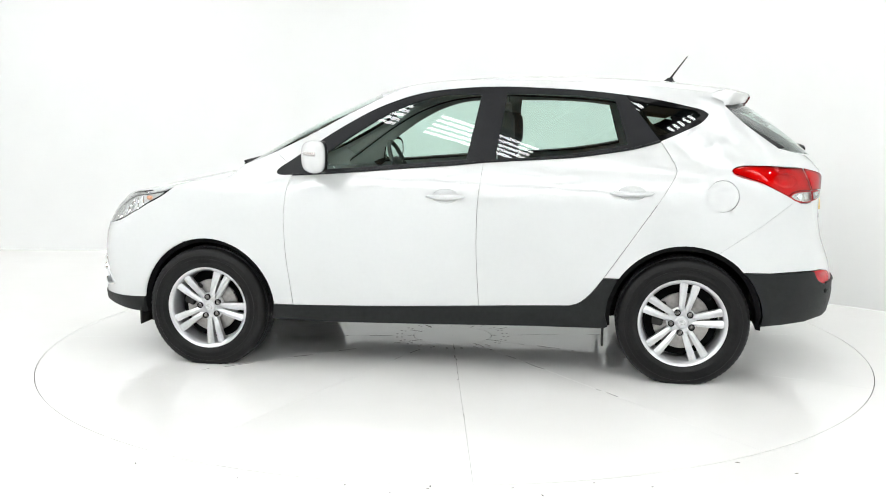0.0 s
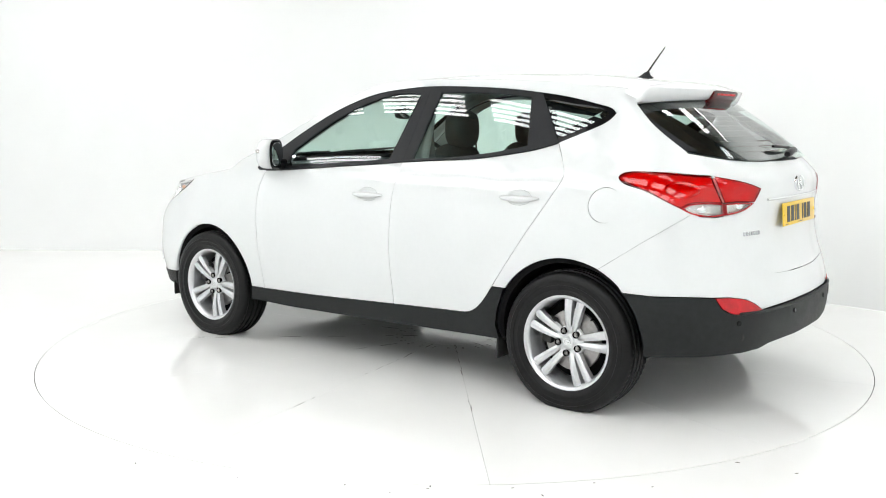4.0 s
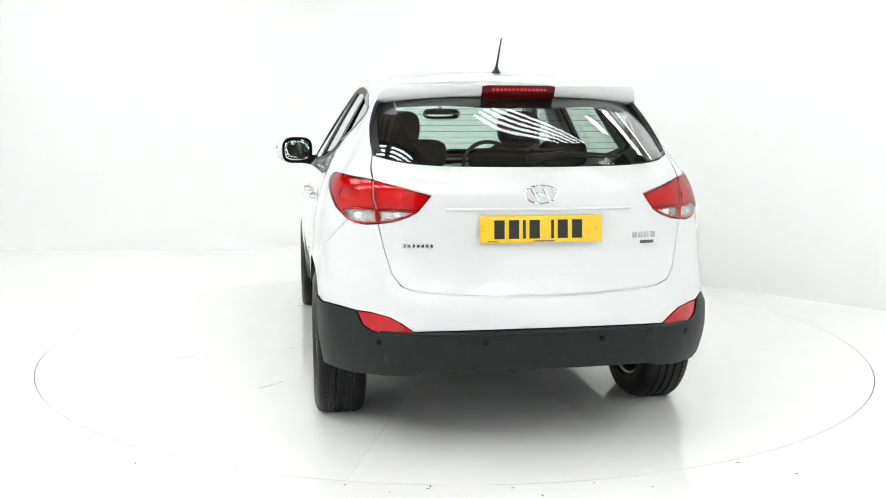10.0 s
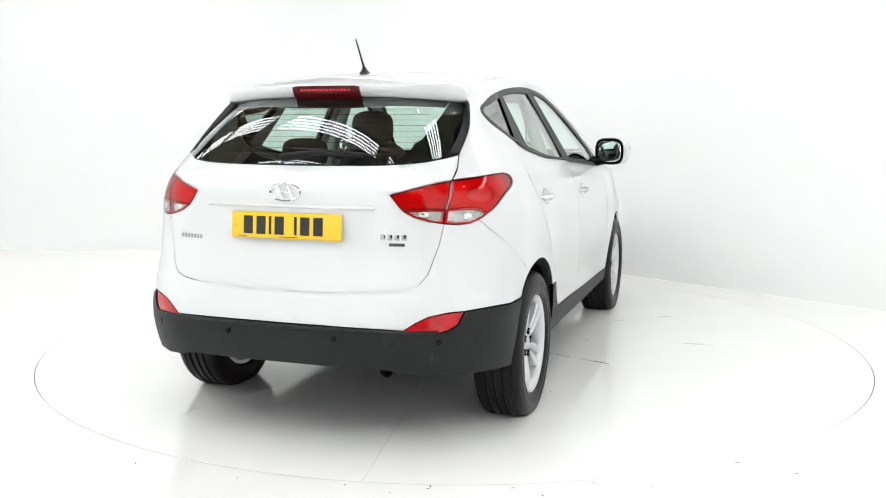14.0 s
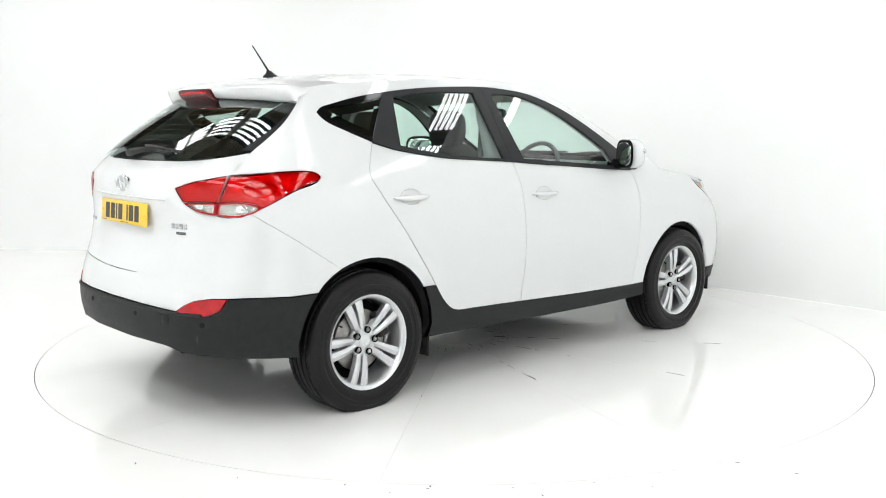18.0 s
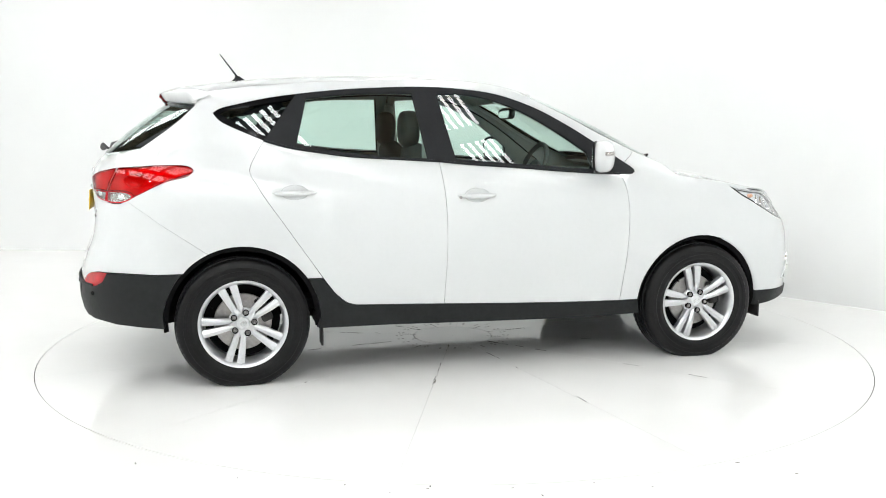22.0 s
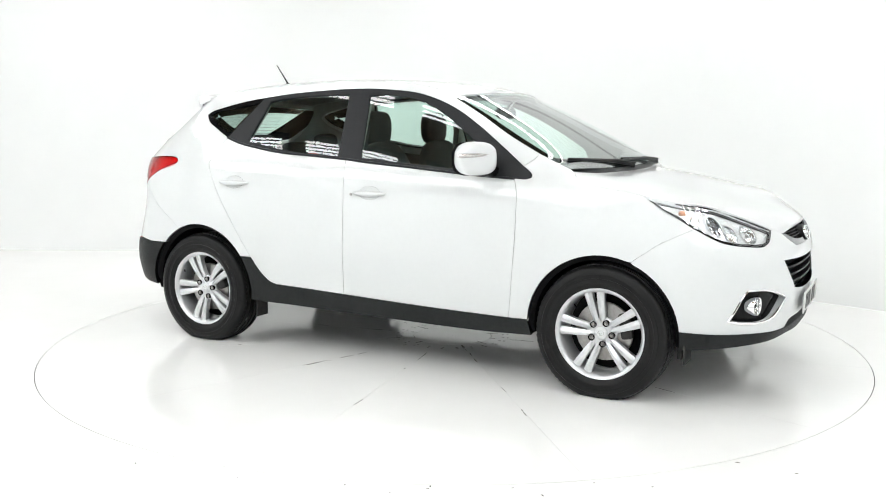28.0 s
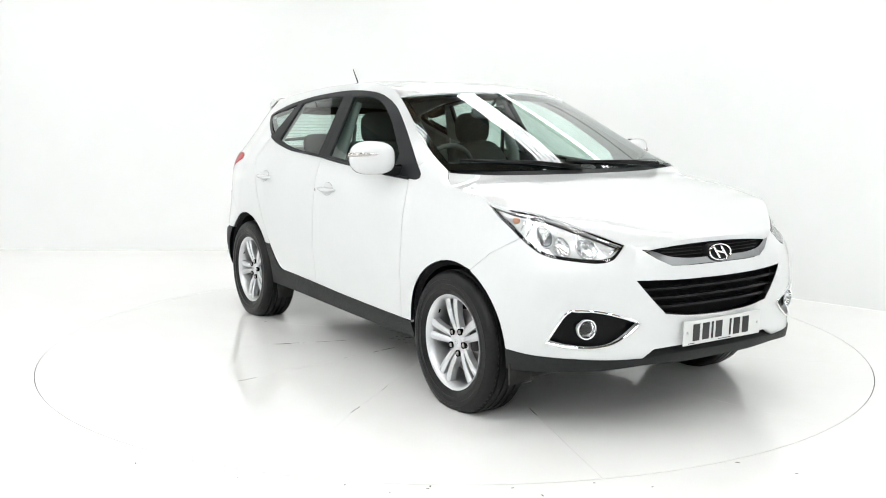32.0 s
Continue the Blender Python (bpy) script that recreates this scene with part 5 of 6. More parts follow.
# narrow ledge along the top of the rear bumper foot
bm = bmesh.new()
tube(bm, [Vector(on_tail(np.array([[w * (1 if b > 0 else -1), z]]))[0]) + Vector((-0.006, 0, 0)) for b, w, z in ((b, tailw(R((abs(b), 0.534 - 0.008 * abs(b)),))[0][0], 0.534 - 0.008 * abs(b)) for b in np.linspace(-0.66, 0.66, 45))], 0.0075, 8)
part("bumper_ledge", bm, CLAD, rear_clad)

# parking sensors
for y, z in ((0.66, 0.487), (0.245, 0.495), (-0.245, 0.495), (-0.66, 0.487)):
    w = tailw(R((abs(y), z),))[0]
    p = Vector(on_tail(np.array([[w[0] * (1 if y > 0 else -1), z]]))[0])
    bm = bmesh.new()
    n = Vector((p.x * 0.5 + 0.4, p.y * 0.5, 0)).normalized() if abs(y) > 0.5 else Vector((-1, 0.1 * y, 0)).normalized()
    lathe(bm, [(0.001, 0.011), (0.010, 0.011), (0.012, 0.008), (0.012, 0.0)], 20, "y", aim(p, Vector((-0.75, 0.66 * (1 if y > 0 else -1), 0)) if abs(y) > 0.5 else n))
    part("parking_sensor", bm, GLOSSBLACK, car)

# round cover of the towing eye
w = tailw(R((0.473, 0.492),))[0]
p = Vector(on_tail(np.array([[-w[0], 0.492]]))[0])
nn = Vector(normals_of(on_tail, np.array([[-w[0], 0.492]]))[0])
nn = nn if nn.x < 0 else -nn
bm = bmesh.new()
lathe(bm, [(0.001, 0.0092), (0.026, 0.0092), (0.027, 0.0085), (0.0275, 0.006)], 28, "y", aim(p, nn))
part("towing_eye_cover", bm, CLAD, rear_clad)

# spoiler over the rear window
LIP_X, LIP_Z = -1.575, 1.534


def lip(b):
    a = abs(b)
    return LIP_X - 0.155 * (1 - a ** 2.6), LIP_Z + 0.006 * (1 - a ** 2.6) + 0.009 * a ** 3


rows = []
for b in np.linspace(-1, 1, 25):
    a = abs(b)
    y = 0.580 * b
    fx, fz = -1.46 - 0.10 * (1 - a ** 2), 1.533 + 0.052 * (1 - a ** 2.4)
    tx, tz = lip(b)
    gx, gz = -1.525 - 0.100 * (1 - a ** 2), 1.466 + 0.030 * (1 - a ** 2)
    low = tz - 0.046 - 0.026 * a ** 2
    rows.append([(fx, y, fz + 0.002), ((fx + tx) / 2, y, (fz + tz) / 2 + 0.012), (tx + 0.014, y, tz + 0.006), (tx + 0.002, y, tz + 0.001), (tx, y, tz - 0.008), (tx + 0.021, y, low + 0.006), (tx + 0.030, y, low), (tx + 0.055, y, low - 0.002), (gx, y, gz)])
for k in (0, -1):
    sg = -1 if k == 0 else 1
    tip = [(-1.455, 0.604, 1.519), (-1.490, 0.607, 1.512), (-1.515, 0.610, 1.503), (-1.530, 0.612, 1.495), (-1.540, 0.613, 1.488), (-1.545, 0.614, 1.479), (-1.545, 0.614, 1.476), (-1.535, 0.613, 1.474), (-1.52, 0.612, 1.470)]
    tip = [(x, sg * y, z) for x, y, z in tip]
    mid = tuple(np.mean(tip, 0))
    end = [mid] * len(tip)
    near = rows[k]
    half_way = [tuple(np.array(p) * 0.55 + np.array(q) * 0.45 + [0, sg * 0.008, 0.002]) for p, q in zip(near, tip)]
    rows = [end, tip, half_way] + rows if k == 0 else rows + [half_way, tip, end]
spoiler = sheet("roof_spoiler", rows, PAINT, car, label="white body-coloured roof spoiler")
bm = bmesh.new()
vs = []
for y in np.linspace(-0.165, 0.165, 13):
    tx, tz = lip(y / 0.580)
    k = max(0, (abs(y) - 0.145) / 0.02)
    vs.append([bm.verts.new(q) for q in ((tx + 0.02, y, tz + 0.002), (tx - 0.004, y, tz - 0.002 - 0.005 * k), (tx - 0.006, y, tz - 0.014 - 0.004 * k), (tx + 0.010, y, tz - 0.050 + 0.004 * k), (tx + 0.035, y, tz - 0.068 + 0.012 * k), (tx + 0.06, y, tz - 0.055))])
for q, e in zip(vs, vs[1:]):
    for i in range(5):
        bm.faces.new((q[i], q[i + 1], e[i + 1], e[i]))
bm.faces.new(vs[0]), bm.faces.new(vs[-1])
part("high_brake_light", bm, DEEPRED, spoiler, "dark red high-level brake light", sharp=40)
for i in range(14):
    y = -0.117 + i * 0.018
    tx, tz = lip(y / 0.580)
    bm = bmesh.new()
    box(bm, tx - 0.003, y, tz - 0.021, 0.007, 0.013, 0.011, bevel=0.001)
    part("brake_light_segment", bm, REDLENS, spoiler)

# aerial
aerial = new("aerial")
hang(aerial, car, "short black roof aerial leaning back")
bm = bmesh.new()
prof = [(0.036, 0.0), (0.034, 0.006), (0.022, 0.014), (0.013, 0.026), (0.010, 0.034)]
lathe(bm, prof, 24, "z", Matrix.Translation((-1.272, 0, 1.614)))
for v in bm.verts:
    v.co.x = -1.272 + (v.co.x + 1.272) * 1.5 - (v.co.z - 1.614) * 0.5
    v.co.y *= 0.62
part("aerial_base", bm, TRIM, aerial)
bm = bmesh.new()
tube(bm, [(-1.287, 0, 1.64), (-1.33, 0, 1.699), (-1.386, 0, 1.774)], [0.006, 0.0045, 0.003], 8)
part("mast", bm, TRIM, aerial)


# mirrors, handles
for s in (1, -1):
    mirror = new("door_mirror")
    mirror.parent = DOORS[s][0]
    mirror["label"] = "white body-coloured door mirror with an indicator strip"
    turn = Matrix.Translation((0.655, s * 0.962, 0)) @ Matrix.Rotation(radians(30 * s), 4, "Z") @ Matrix.Translation((-0.655, -s * 0.962, 0))
    bm = bmesh.new()
    blob(bm, (0.655, s * 0.957, 1.192), (0.060, 0.120, 0.092), 2.9, None, 36, 20,
         lambda x, y, z: (max(x, -0.72) * (1 - 0.10 * (y * s) ** 2), y, z * (1 - 0.14 * (y * s > 0) * (y * s) ** 2 - 0.05 * (1 - y * s)) - 0.06 * (y * s < 0) * y * y * (z < 0)))
    bmesh.ops.transform(bm, matrix=turn, verts=bm.verts)
    part("mirror_cap", bm, PAINT, mirror)
    bm = bmesh.new()
    blob(bm, (0.610, s * 0.957, 1.190), (0.008, 0.118, 0.088), 3.2)
    bmesh.ops.transform(bm, matrix=turn, verts=bm.verts)
    part("mirror_rim", bm, GLOSSBLACK, mirror)
    bm = bmesh.new()
    blob(bm, (0.6035, s * 0.961, 1.190), (0.004, 0.098, 0.068), 3.2)
    bmesh.ops.transform(bm, matrix=turn, verts=bm.verts)
    part("mirror_glass", bm, MIRROR, mirror)
    bm = bmesh.new()
    tube(bm, [(0.6485 + 0.060 * (1 - abs(k) ** 2.9) ** (1 / 2.9), s * (0.957 + 0.118 * k), 1.212 - 0.004 * k) for k in np.linspace(-0.45, 0.97, 24)], [0.004 + 0.0075 * min(1, 2.2 * k) for k in np.linspace(0, 1, 24)], 10)
    bmesh.ops.transform(bm, matrix=turn, verts=bm.verts)
    part("indicator_strip", bm, CLEARLENS, mirror, "clear indicator strip")
    bm = bmesh.new()
    tube(bm, [(0.69, s * 0.79, 1.115), (0.685, s * 0.84, 1.122), (0.675, s * 0.89, 1.13)], [0.045, 0.034, 0.032], 12)
    part("mirror_foot", bm, GLOSSBLACK, mirror)
    # dividing line of the mirror triangle
    for door, x0, z0, ln in ((DOORS[s][0], -0.050, 0.978, 0.112), (DOORS[s][1], -1.040, 1.008, 0.118)):
        c = on_side(np.array([[x0, z0]]))[0]
        bm = bmesh.new()
        for k in (0,):
            rings = []
            for t in np.linspace(-1, 1, 21):
                x = x0 + t * ln
                b = on_side(np.array([[x, z0]]))[0]
                hgt = 0.0135 * (1 - abs(t) ** 2.2) ** 0.6 + 0.001
                out = 0.036 * (1 - abs(t) ** 4) ** 0.5
                rings.append([bm.verts.new((x, s * (b[1] - 0.004 + out * d), z0 + hgt * e + 0.004 * t * t)) for d, e in ((0.25, -1.0), (0.75, -0.95), (1.0, -0.3), (1.0, 0.4), (0.7, 0.95), (0.2, 1.0))])
            for q, e in zip(rings, rings[1:]):
                for i in range(6):
                    bm.faces.new((q[i], q[(i + 1) % 6], e[(i + 1) % 6], e[i]))
            bm.faces.new(rings[0]), bm.faces.new(rings[-1])
        part("door_handle", bm, PAINT, door, "white body-coloured pull handle", sharp=60)
        panel("handle_recess", dish(x0, z0), on_side, PAINT, door, s, gap=0.0, depth=0, step=0.010, bulge=-0.012)
bm = bmesh.new()
lathe(bm, [(0.001, 0.003), (0.008, 0.003), (0.009, 0.0)], 16, "y", Matrix.Translation((-0.152, -0.912, 0.974)) @ Matrix.Rotation(math.pi, 4, "Z"))
part("door_lock", bm, STEEL, DOORS[-1][0])

# wipers
for path, r in (([(1.165, 0.62, 1.132), (1.156, 0.40, 1.158), (1.149, 0.05, 1.170)], 0.009), ([(1.195, 0.02, 1.134), (1.157, -0.22, 1.163), (1.082, -0.58, 1.184)], 0.009)):
    wp = new("wiper")
    hang(wp, car, "black windscreen wiper at rest")
    bm = bmesh.new()
    tube(bm, curve(path, 0.05), [0.014, *[r] * (len(curve(path, 0.05)) - 1)], 8)
    part("wiper_arm", bm, TRIM, wp)
    a, b = Vector(path[1]), Vector(path[2])
    d = (b - a).normalized()
    bm = bmesh.new()
    tube(bm, [a - d * 0.22 + Vector((0.012, 0, 0.0)), a + Vector((0.004, 0, 0.008)), b, b + d * 0.10], 0.008, 6)
    part("wiper_blade", bm, RUBBER, wp)
cowl = []
for b in np.linspace(-1, 1, 21):
    a = abs(b)
    cowl.append([(1.222 - 0.092 * a ** 2, 0.765 * b, 1.106 + 0.004 * a ** 2), (1.200 - 0.09 * a ** 2, 0.755 * b, 1.124 + 0.002 * a ** 2), (1.150 - 0.085 * a ** 2, 0.745 * b, 1.142 + 0.004 * a ** 2)])
sheet("scuttle", cowl, TRIM, car, label="black plastic scuttle under the windscreen")

bm = bmesh.new()
w0 = on_tail(np.array([tailw(R((0.01, 1.215),))[0]]))[0]
pivot = Vector((-2.035, 0.02, 1.225))
tube(bm, [pivot + Vector((-0.03, 0.03, 0.0)), pivot + Vector((-0.028, 0, 0.006)), pivot + Vector((-0.018, -0.12, 0.022)), (-2.005, -0.30, 1.232)], [0.014, 0.020, 0.012, 0.006], 10)
rw = part("rear_wiper", bm, GRILLEBLACK, tailgate, "black rear wiper")
bm = bmesh.new()
tube(bm, [(-1.985, 0.02, 1.262), (-2.0, -0.15, 1.255), (-1.985, -0.37, 1.236)], 0.007, 6)
part("wiper_blade", bm, RUBBER, rw)


# number plates with plain bars for their writing
def plate(parent, m, mat, label):
    bm = bmesh.new()
    box(bm, 0, 0, 0, 0.514, 0.006, 0.111, bevel=0.004)
    bmesh.ops.transform(bm, matrix=m, verts=bm.verts)
    p = part("number_plate", bm, mat, parent, label)
    x = -0.175
    for w in (0.050, 0.050, 0.014, None, 0.050, 0.014, 0.050, 0.050):
        if w is None:
            x += 0.033
            continue
        bm = bmesh.new()
        box(bm, x + w / 2, 0.0035, 0.0, w * 0.86, 0.002, 0.076)
        bmesh.ops.transform(bm, matrix=m, verts=bm.verts)
        part("character_bar", bm, INK, p, smooth=False)
        x += w + 0.011
    for x, w in ((-0.012, 0.085), (0.205, 0.040)):
        bm = bmesh.new()
        box(bm, x, 0.0035, -0.0475, w, 0.0016, 0.0030)
        bmesh.ops.transform(bm, matrix=m, verts=bm.verts)
        part("small_print_bar", bm, INK, p, smooth=False)
    for x in (-0.235, 0.235):
        bm = bmesh.new()
        lathe(bm, [(0.008, 0.002), (0.008, 0.005), (0.005, 0.007), (0.001, 0.007)], 14, "y")
        bmesh.ops.transform(bm, matrix=m @ Matrix.Translation((x, 0, 0.0)), verts=bm.verts)
        part("screw_cap", bm, mat, p)


plate(car, Matrix.Translation((2.196, 0, 0.459)) @ pose(0, 0, 0, -2, 0, -90), WHITEPLATE, "white front number plate with dark characters")
plate(tailgate, Matrix.Translation((-2.122, 0, 0.945)) @ pose(0, 0, 0, 4, 0, 90), YELLOW, "yellow rear number plate with dark characters")
bm = bmesh.new()
tube(bm, [Vector(on_tail(np.array([[w * (1 if b > 0 else -1), 1.026]]))[0]) + Vector((-0.002, 0, 0)) for b, w in ((b, tailw(R((abs(b), 1.026),))[0][0]) for b in np.linspace(-0.39, 0.39, 27))], 0.0065, 8)
part("plate_ledge", bm, PAINT, tailgate)
emblem(tailgate, aim(Vector((-2.118, 0.004, 1.086)), Vector((-1, 0, 0.05)).normalized()), 0.073, 0.040)


BADGE = material("badge_chrome", (0.50, 0.51, 0.52), 0.10, 1.0)
BADGEGREY = material("grey_badge_plate", (0.14, 0.145, 0.15), 0.25, 0.6)


def badge_bars(y0, y1, z, h, n, name, mat):
    for i in range(n):
        y = y0 + (y1 - y0) * (i + 0.5) / n
        w = tailw(R((abs(y), z),))[0][0] * (1 if y > 0 else -1)
        p = Vector(on_tail(np.array([[w, z]]))[0])
        nn = Vector(normals_of(on_tail, np.array([[w, z]]))[0])
        nn = nn if nn.x < 0 else -nn
        bm = bmesh.new()
        box(bm, 0, 0.001, 0, abs(y1 - y0) / n * 0.72, 0.005, h, bevel=0.0015)
        bmesh.ops.transform(bm, matrix=aim(p, nn), verts=bm.verts)
        part(name, bm, mat, tailgate)


badge_bars(0.565, 0.437, 0.877, 0.018, 7, "maker_badge_bar", BADGE)
badge_bars(-0.405, -0.520, 0.908, 0.024, 4, "model_badge_bar", BADGE)
badge_bars(-0.432, -0.522, 0.878, 0.013, 1, "trim_badge_bar", BADGEGREY)

# exhaust, mud flaps, towing eye
bm = bmesh.new()
lathe(bm, [(0.030, 0), (0.032, 0), (0.032, 0.16), (0.028, 0.16), (0.028, 0.02)], 24, "x", Matrix.Translation((-2.06, -0.425, 0.345)))
part("exhaust_tip", bm, UNDER, car, "dark exhaust pipe")
for s in (1, -1):
    bm = bmesh.new()
    box(bm, -0.905, s * 0.80, 0.245, 0.012, 0.10, 0.13, bevel=0.004)
    part("mud_flap", bm, UNDER, car, "black rubber mud flap")
    bm = bmesh.new()
    box(bm, 1.74, s * 0.80, 0.262, 0.012, 0.13, 0.10, bevel=0.004)
    part("front_flap", bm, UNDER, car)


# ---- the cabin ----
def seat_back(bm, c, w, h, d, lean):
    m = Matrix.Translation(c) @ Matrix.Rotation(radians(-lean), 4, "Y")
    blob(bm, (0, 0, h / 2), (d / 2, w / 2, h / 2), 4.0, m, 28, 14, lambda x, y, z: (x * (1 - 0.12 * max(0, z)), y * (1 - 0.22 * max(0, z) ** 2), z))


for s in (1, -1):
    seat = new("front_seat")
    hang(seat, car, "black cloth front seat")
    bm = bmesh.new()
    blob(bm, (0.12, s * 0.365, 0.66), (0.27, 0.26, 0.11), 4.0)
    part("seat_cushion", bm, CLOTH, seat)
    bm = bmesh.new()
    seat_back(bm, (-0.125, s * 0.365, 0.66), 0.50, 0.62, 0.16, 17)
    part("backrest", bm, CLOTH, seat)
    bm = bmesh.new()
    blob(bm, (-0.325, s * 0.365, 1.338), (0.055, 0.130, 0.108), 3.2, None, 24, 14, lambda x, y, z: (x, y * (1 - 0.10 * (z < 0) * z * z), z))
    part("headrest", bm, CLOTH, seat)
    for k in (-0.05, 0.05):
        bm = bmesh.new()
        tube(bm, [(-0.305, s * 0.365 + k, 1.18), (-0.322, s * 0.365 + k, 1.29)], 0.006, 8)
        part("headrest_post", bm, CHROME, seat)
bench = new("rear_seat")
hang(bench, car, "black cloth rear bench seat")
bm = bmesh.new()
blob(bm, (-0.80, 0, 0.66), (0.26, 0.66, 0.10), 5.0)
part("seat_cushion", bm, CLOTH, bench)
for y, w in ((0.33, 0.62), (-0.33, 0.62)):
    bm = bmesh.new()
    seat_back(bm, (-1.03, y, 0.66), w, 0.52, 0.15, 20)
    part("backrest", bm, CLOTH, bench)
for y in (0.36, -0.36, 0.0):
    bm = bmesh.new()
    blob(bm, (-1.235, y, 1.22 if y else 1.19), (0.045, 0.125, 0.075 if y else 0.05), 3.2, None, 24, 12)
    part("headrest", bm, CLOTH, bench)

dash = []
for b in np.linspace(-1, 1, 25):
    a = abs(b)
    hump = 0.03 * math.exp(-((b + 0.48) / 0.2) ** 2)
    dash.append([(1.13 - 0.10 * a ** 2, 0.76 * b, 1.065), (0.95 - 0.05 * a ** 2, 0.76 * b, 1.072 + hump * 0.6), (0.78 - 0.03 * a ** 2, 0.76 * b, 1.055 + hump), (0.70, 0.76 * b, 1.00 + hump), (0.69, 0.76 * b, 0.86), (0.74, 0.76 * b, 0.66)])
sheet("dashboard", dash, CABIN, car, label="dark grey moulded dashboard")
bm = bmesh.new()
box(bm, 0.28, 0, 0.62, 0.90, 0.22, 0.20, bevel=0.04)
part("centre_console", bm, CABIN, car)
wheel = new("steering_wheel")
hang(wheel, car, "black three-spoke steering wheel")
m = Matrix.Translation((0.445, -0.365, 1.075)) @ Matrix.Rotation(radians(-68), 4, "Y")
bm = bmesh.new()
ring = [m @ Vector((0.185 * math.cos(t), 0.185 * math.sin(t), 0)) for t in np.linspace(0, 2 * math.pi, 41)]
tube(bm, ring, 0.0145, 10, cap=False)
part("wheel_rim", bm, CABIN, wheel)
bm = bmesh.new()
blob(bm, (0, 0, -0.01), (0.085, 0.075, 0.03), 2.6, m, 20, 12)
part("wheel_boss", bm, CABIN, wheel)
for a in (0, 180, 270 - 180):
    bm = bmesh.new()
    tube(bm, [m @ Vector((0, 0, -0.008)), m @ Vector((0.175 * math.cos(radians(a + 90)), 0.175 * math.sin(radians(a + 90)), 0))], [0.03, 0.014], 8)
    part("wheel_spoke", bm, CABIN, wheel)
im = new("interior_mirror")
hang(im, car, "black rear-view mirror on the windscreen")
bm = bmesh.new()
blob(bm, (0.40, -0.02, 1.435), (0.022, 0.125, 0.036), 3.4)
part("mirror_housing", bm, CABIN, im)
bm = bmesh.new()
blob(bm, (0.378, -0.02, 1.435), (0.004, 0.115, 0.029), 3.4)
part("mirror_glass", bm, MIRROR, im)
bm = bmesh.new()
tube(bm, [(0.41, -0.02, 1.46), (0.452, -0.01, 1.506)], 0.010, 8)
part("mirror_stalk", bm, CABIN, im)
head = cross_rows(even(roof_edge, 20) * [1, 0.96, 1] - [0, 0, 0.03], even(roof_mid, 20) - [0, 0, 0.045], power=2.6)
sheet("headlining", head, GREYTRIM, car, label="light grey roof lining")
bm = bmesh.new()
box(bm, -0.25, 0, 0.40, 1.95, 1.52, 0.06, bevel=0.01)
box(bm, -1.55, 0, 0.72, 0.85, 1.30, 0.10, bevel=0.02)
part("cabin_floor", bm, DARK, car)
lin = both(chain(tailw(R((0, 0.70), (0.5, 0.71), (0.60, 0.80), (0.63, 1.0), (0.64, 1.18), (0.4, 1.185), (0, 1.185)))))
panel("tailgate_lining", lin, on_tail, CABIN, tailgate, gap=0.004, depth=0, lift=-0.05, step=0.08)
# belts and their pillars
for s in (1, -1):
    bm = bmesh.new()
    tube(bm, [(-0.30, s * 0.70, 0.50), (-0.275, s * 0.69, 1.15), (-0.262, s * 0.555, 1.50)], [0.05, 0.042, 0.028], 10)
    part("centre_pillar", bm, GREYTRIM, car, "grey centre pillar lining")
    bm = bmesh.new()
    for x, z, x2, z2 in ((-0.255, 1.36, -0.31, 0.95),):
        q = [Vector((x - 0.02, s * 0.575, z)), Vector((x + 0.02, s * 0.575, z)), Vector((x2 + 0.02, s * 0.60, z2)), Vector((x2 - 0.02, s * 0.60, z2))]
        f = [bm.verts.new(p) for p in q] + [bm.verts.new(p + Vector((0, s * 0.003, 0))) for p in q]
        for ids in ((0, 1, 2, 3), (4, 7, 6, 5), (0, 4, 5, 1), (1, 5, 6, 2), (2, 6, 7, 3), (3, 7, 4, 0)):
            bm.faces.new([f[i] for i in ids])
    part("seat_belt", bm, CABIN, car)
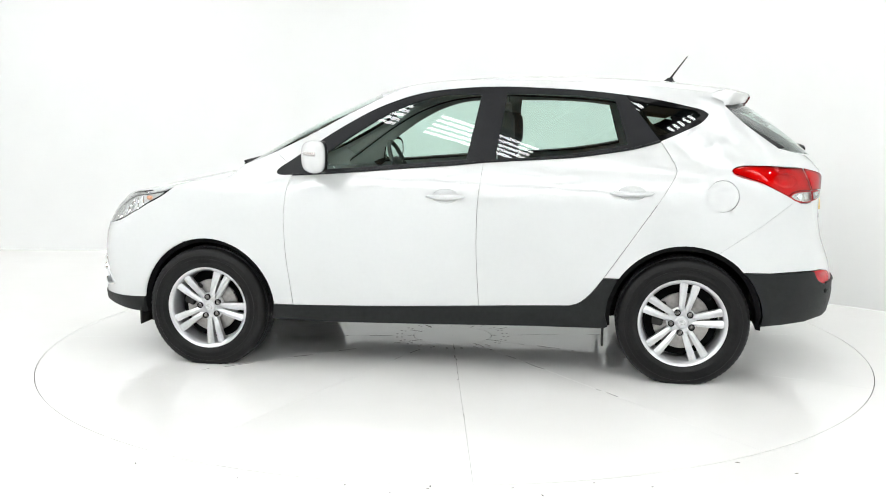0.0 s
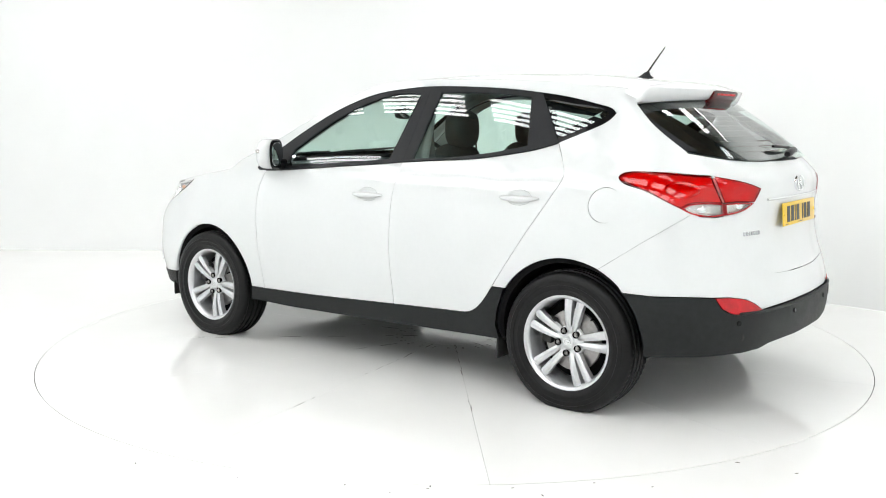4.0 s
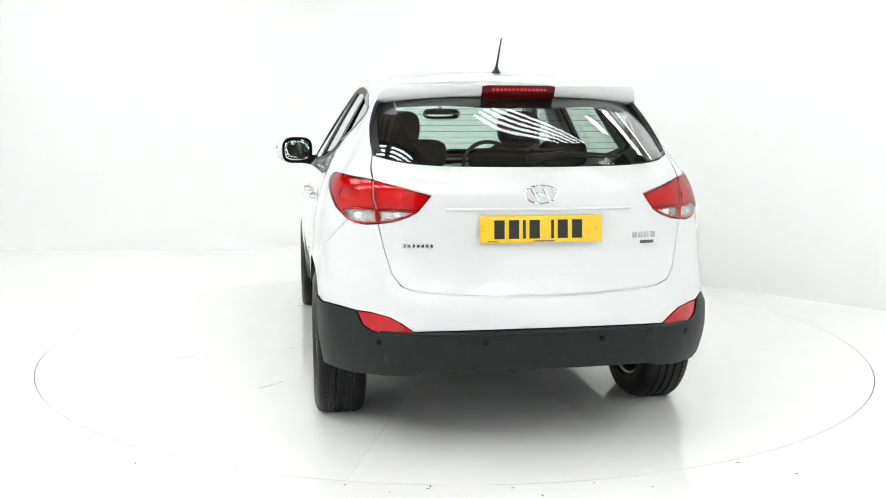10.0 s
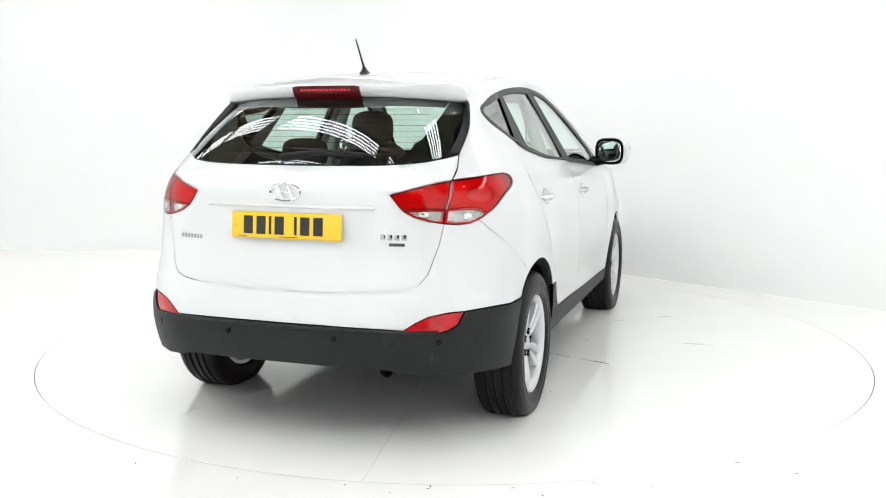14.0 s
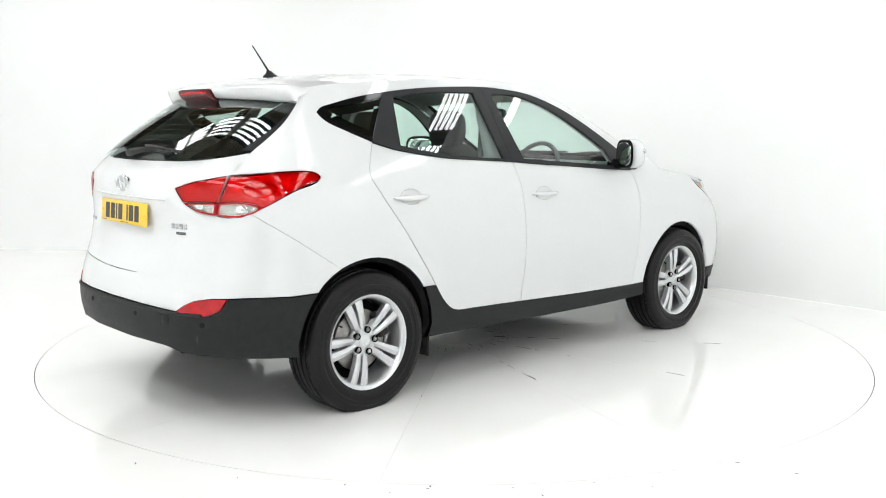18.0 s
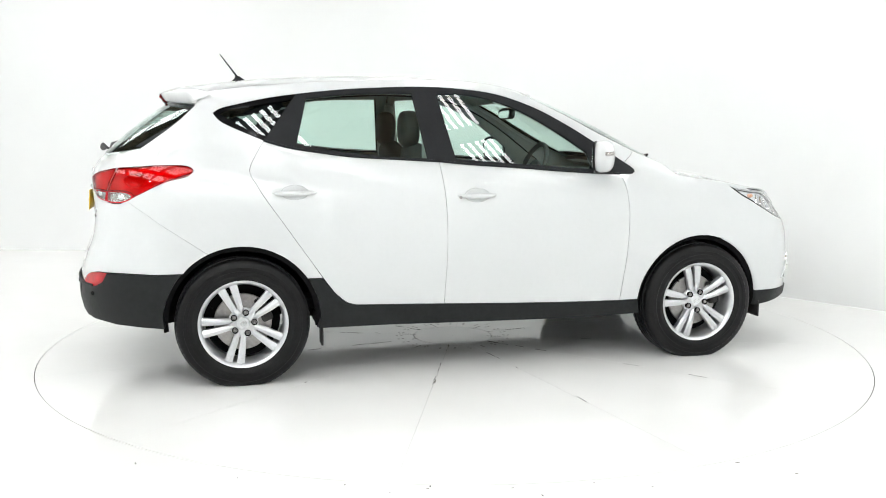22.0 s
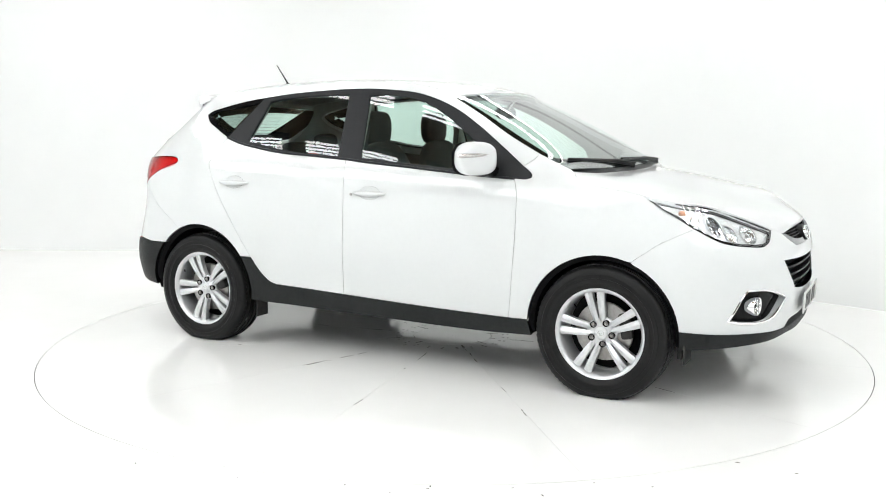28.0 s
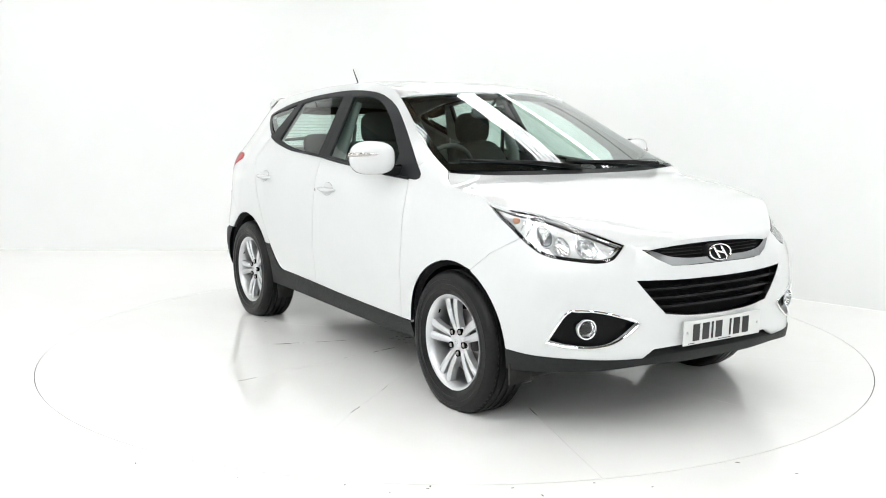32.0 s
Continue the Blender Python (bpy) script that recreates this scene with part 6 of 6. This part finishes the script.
# heater lines in the rear window
HEATER = material("brown_heater_print", (0.10, 0.055, 0.03), 0.5)
for i in range(9):
    z = 1.245 + i * 0.024
    ws = np.linspace(-1, 1, 17) * (tailw(R((0.50, z),))[0][0])
    bm = bmesh.new()
    tube(bm, [on_tail(np.array([[w, z]]))[0] + np.array([0.004, 0, -0.003]) for w in ws], 0.0009, 4)
    part("heater_line", bm, HEATER, rear_glass)

# black border of the rear window: printed at both sides, a painted reflection at the top
for s in (1, -1):
    o = chain(curve([(0.654, 1.245), (0.656, 1.300), (0.647, 1.376), (0.615, 1.460)]), curve([(0.615, 1.460), (0.575, 1.467), (0.535, 1.473)]), curve([(0.535, 1.473), (0.528, 1.38), (0.50, 1.29), (0.44, 1.208)]), curve([(0.44, 1.208), (0.565, 1.220), (0.62, 1.231), (0.654, 1.245)]))
    o = o if s > 0 else (o * [-1, 1])[::-1]
    panel("rear_window_border", o, on_rear_glass, GLOSSBLACK, rear_glass, gap=0.001, depth=0, lift=-0.0015, step=0.03, label="black edge of the rear window, printed sides, painted reflection at the top")
for s in (1, -1):
    edge = curve([(0.654, 1.246), (0.656, 1.300), (0.647, 1.376), (0.616, 1.459)])
    o = chain(edge, (edge - [0.030, 0])[::-1])
    o = o if s > 0 else (o * [-1, 1])[::-1]
    panel("glass_seal", o, on_rear_glass, TRIM, rear_glass, gap=0.0, depth=0.006, lift=0.0055, step=0.02, label="black seal along the rear window")
# the top band paints in the dark reflection of the spoiler's underside
top_half = chain(curve([(0, 1.437), (0.15, 1.438), (0.33, 1.447), (0.533, 1.441)]), [(0.533, 1.441), (0.534, 1.471)], curve([(0.534, 1.471), (0.40, 1.486), (0.20, 1.495), (0, 1.497)]))
panel("rear_window_border", both(top_half[:-1]) if abs(top_half[-1][0]) > 1e-6 else both(top_half), on_rear_glass, GLOSSBLACK, rear_glass, gap=0.001, depth=0, lift=-0.0015, step=0.03, label="black edge of the rear window, printed sides, painted reflection at the top")


def motions():
    rows = [(t, pose(0, 0, 0, 0, 0, START + SPIN * t)) for t in range(0, 33, 2)]
    walk(turntable, rows)
    walk(car, rows)


motions()
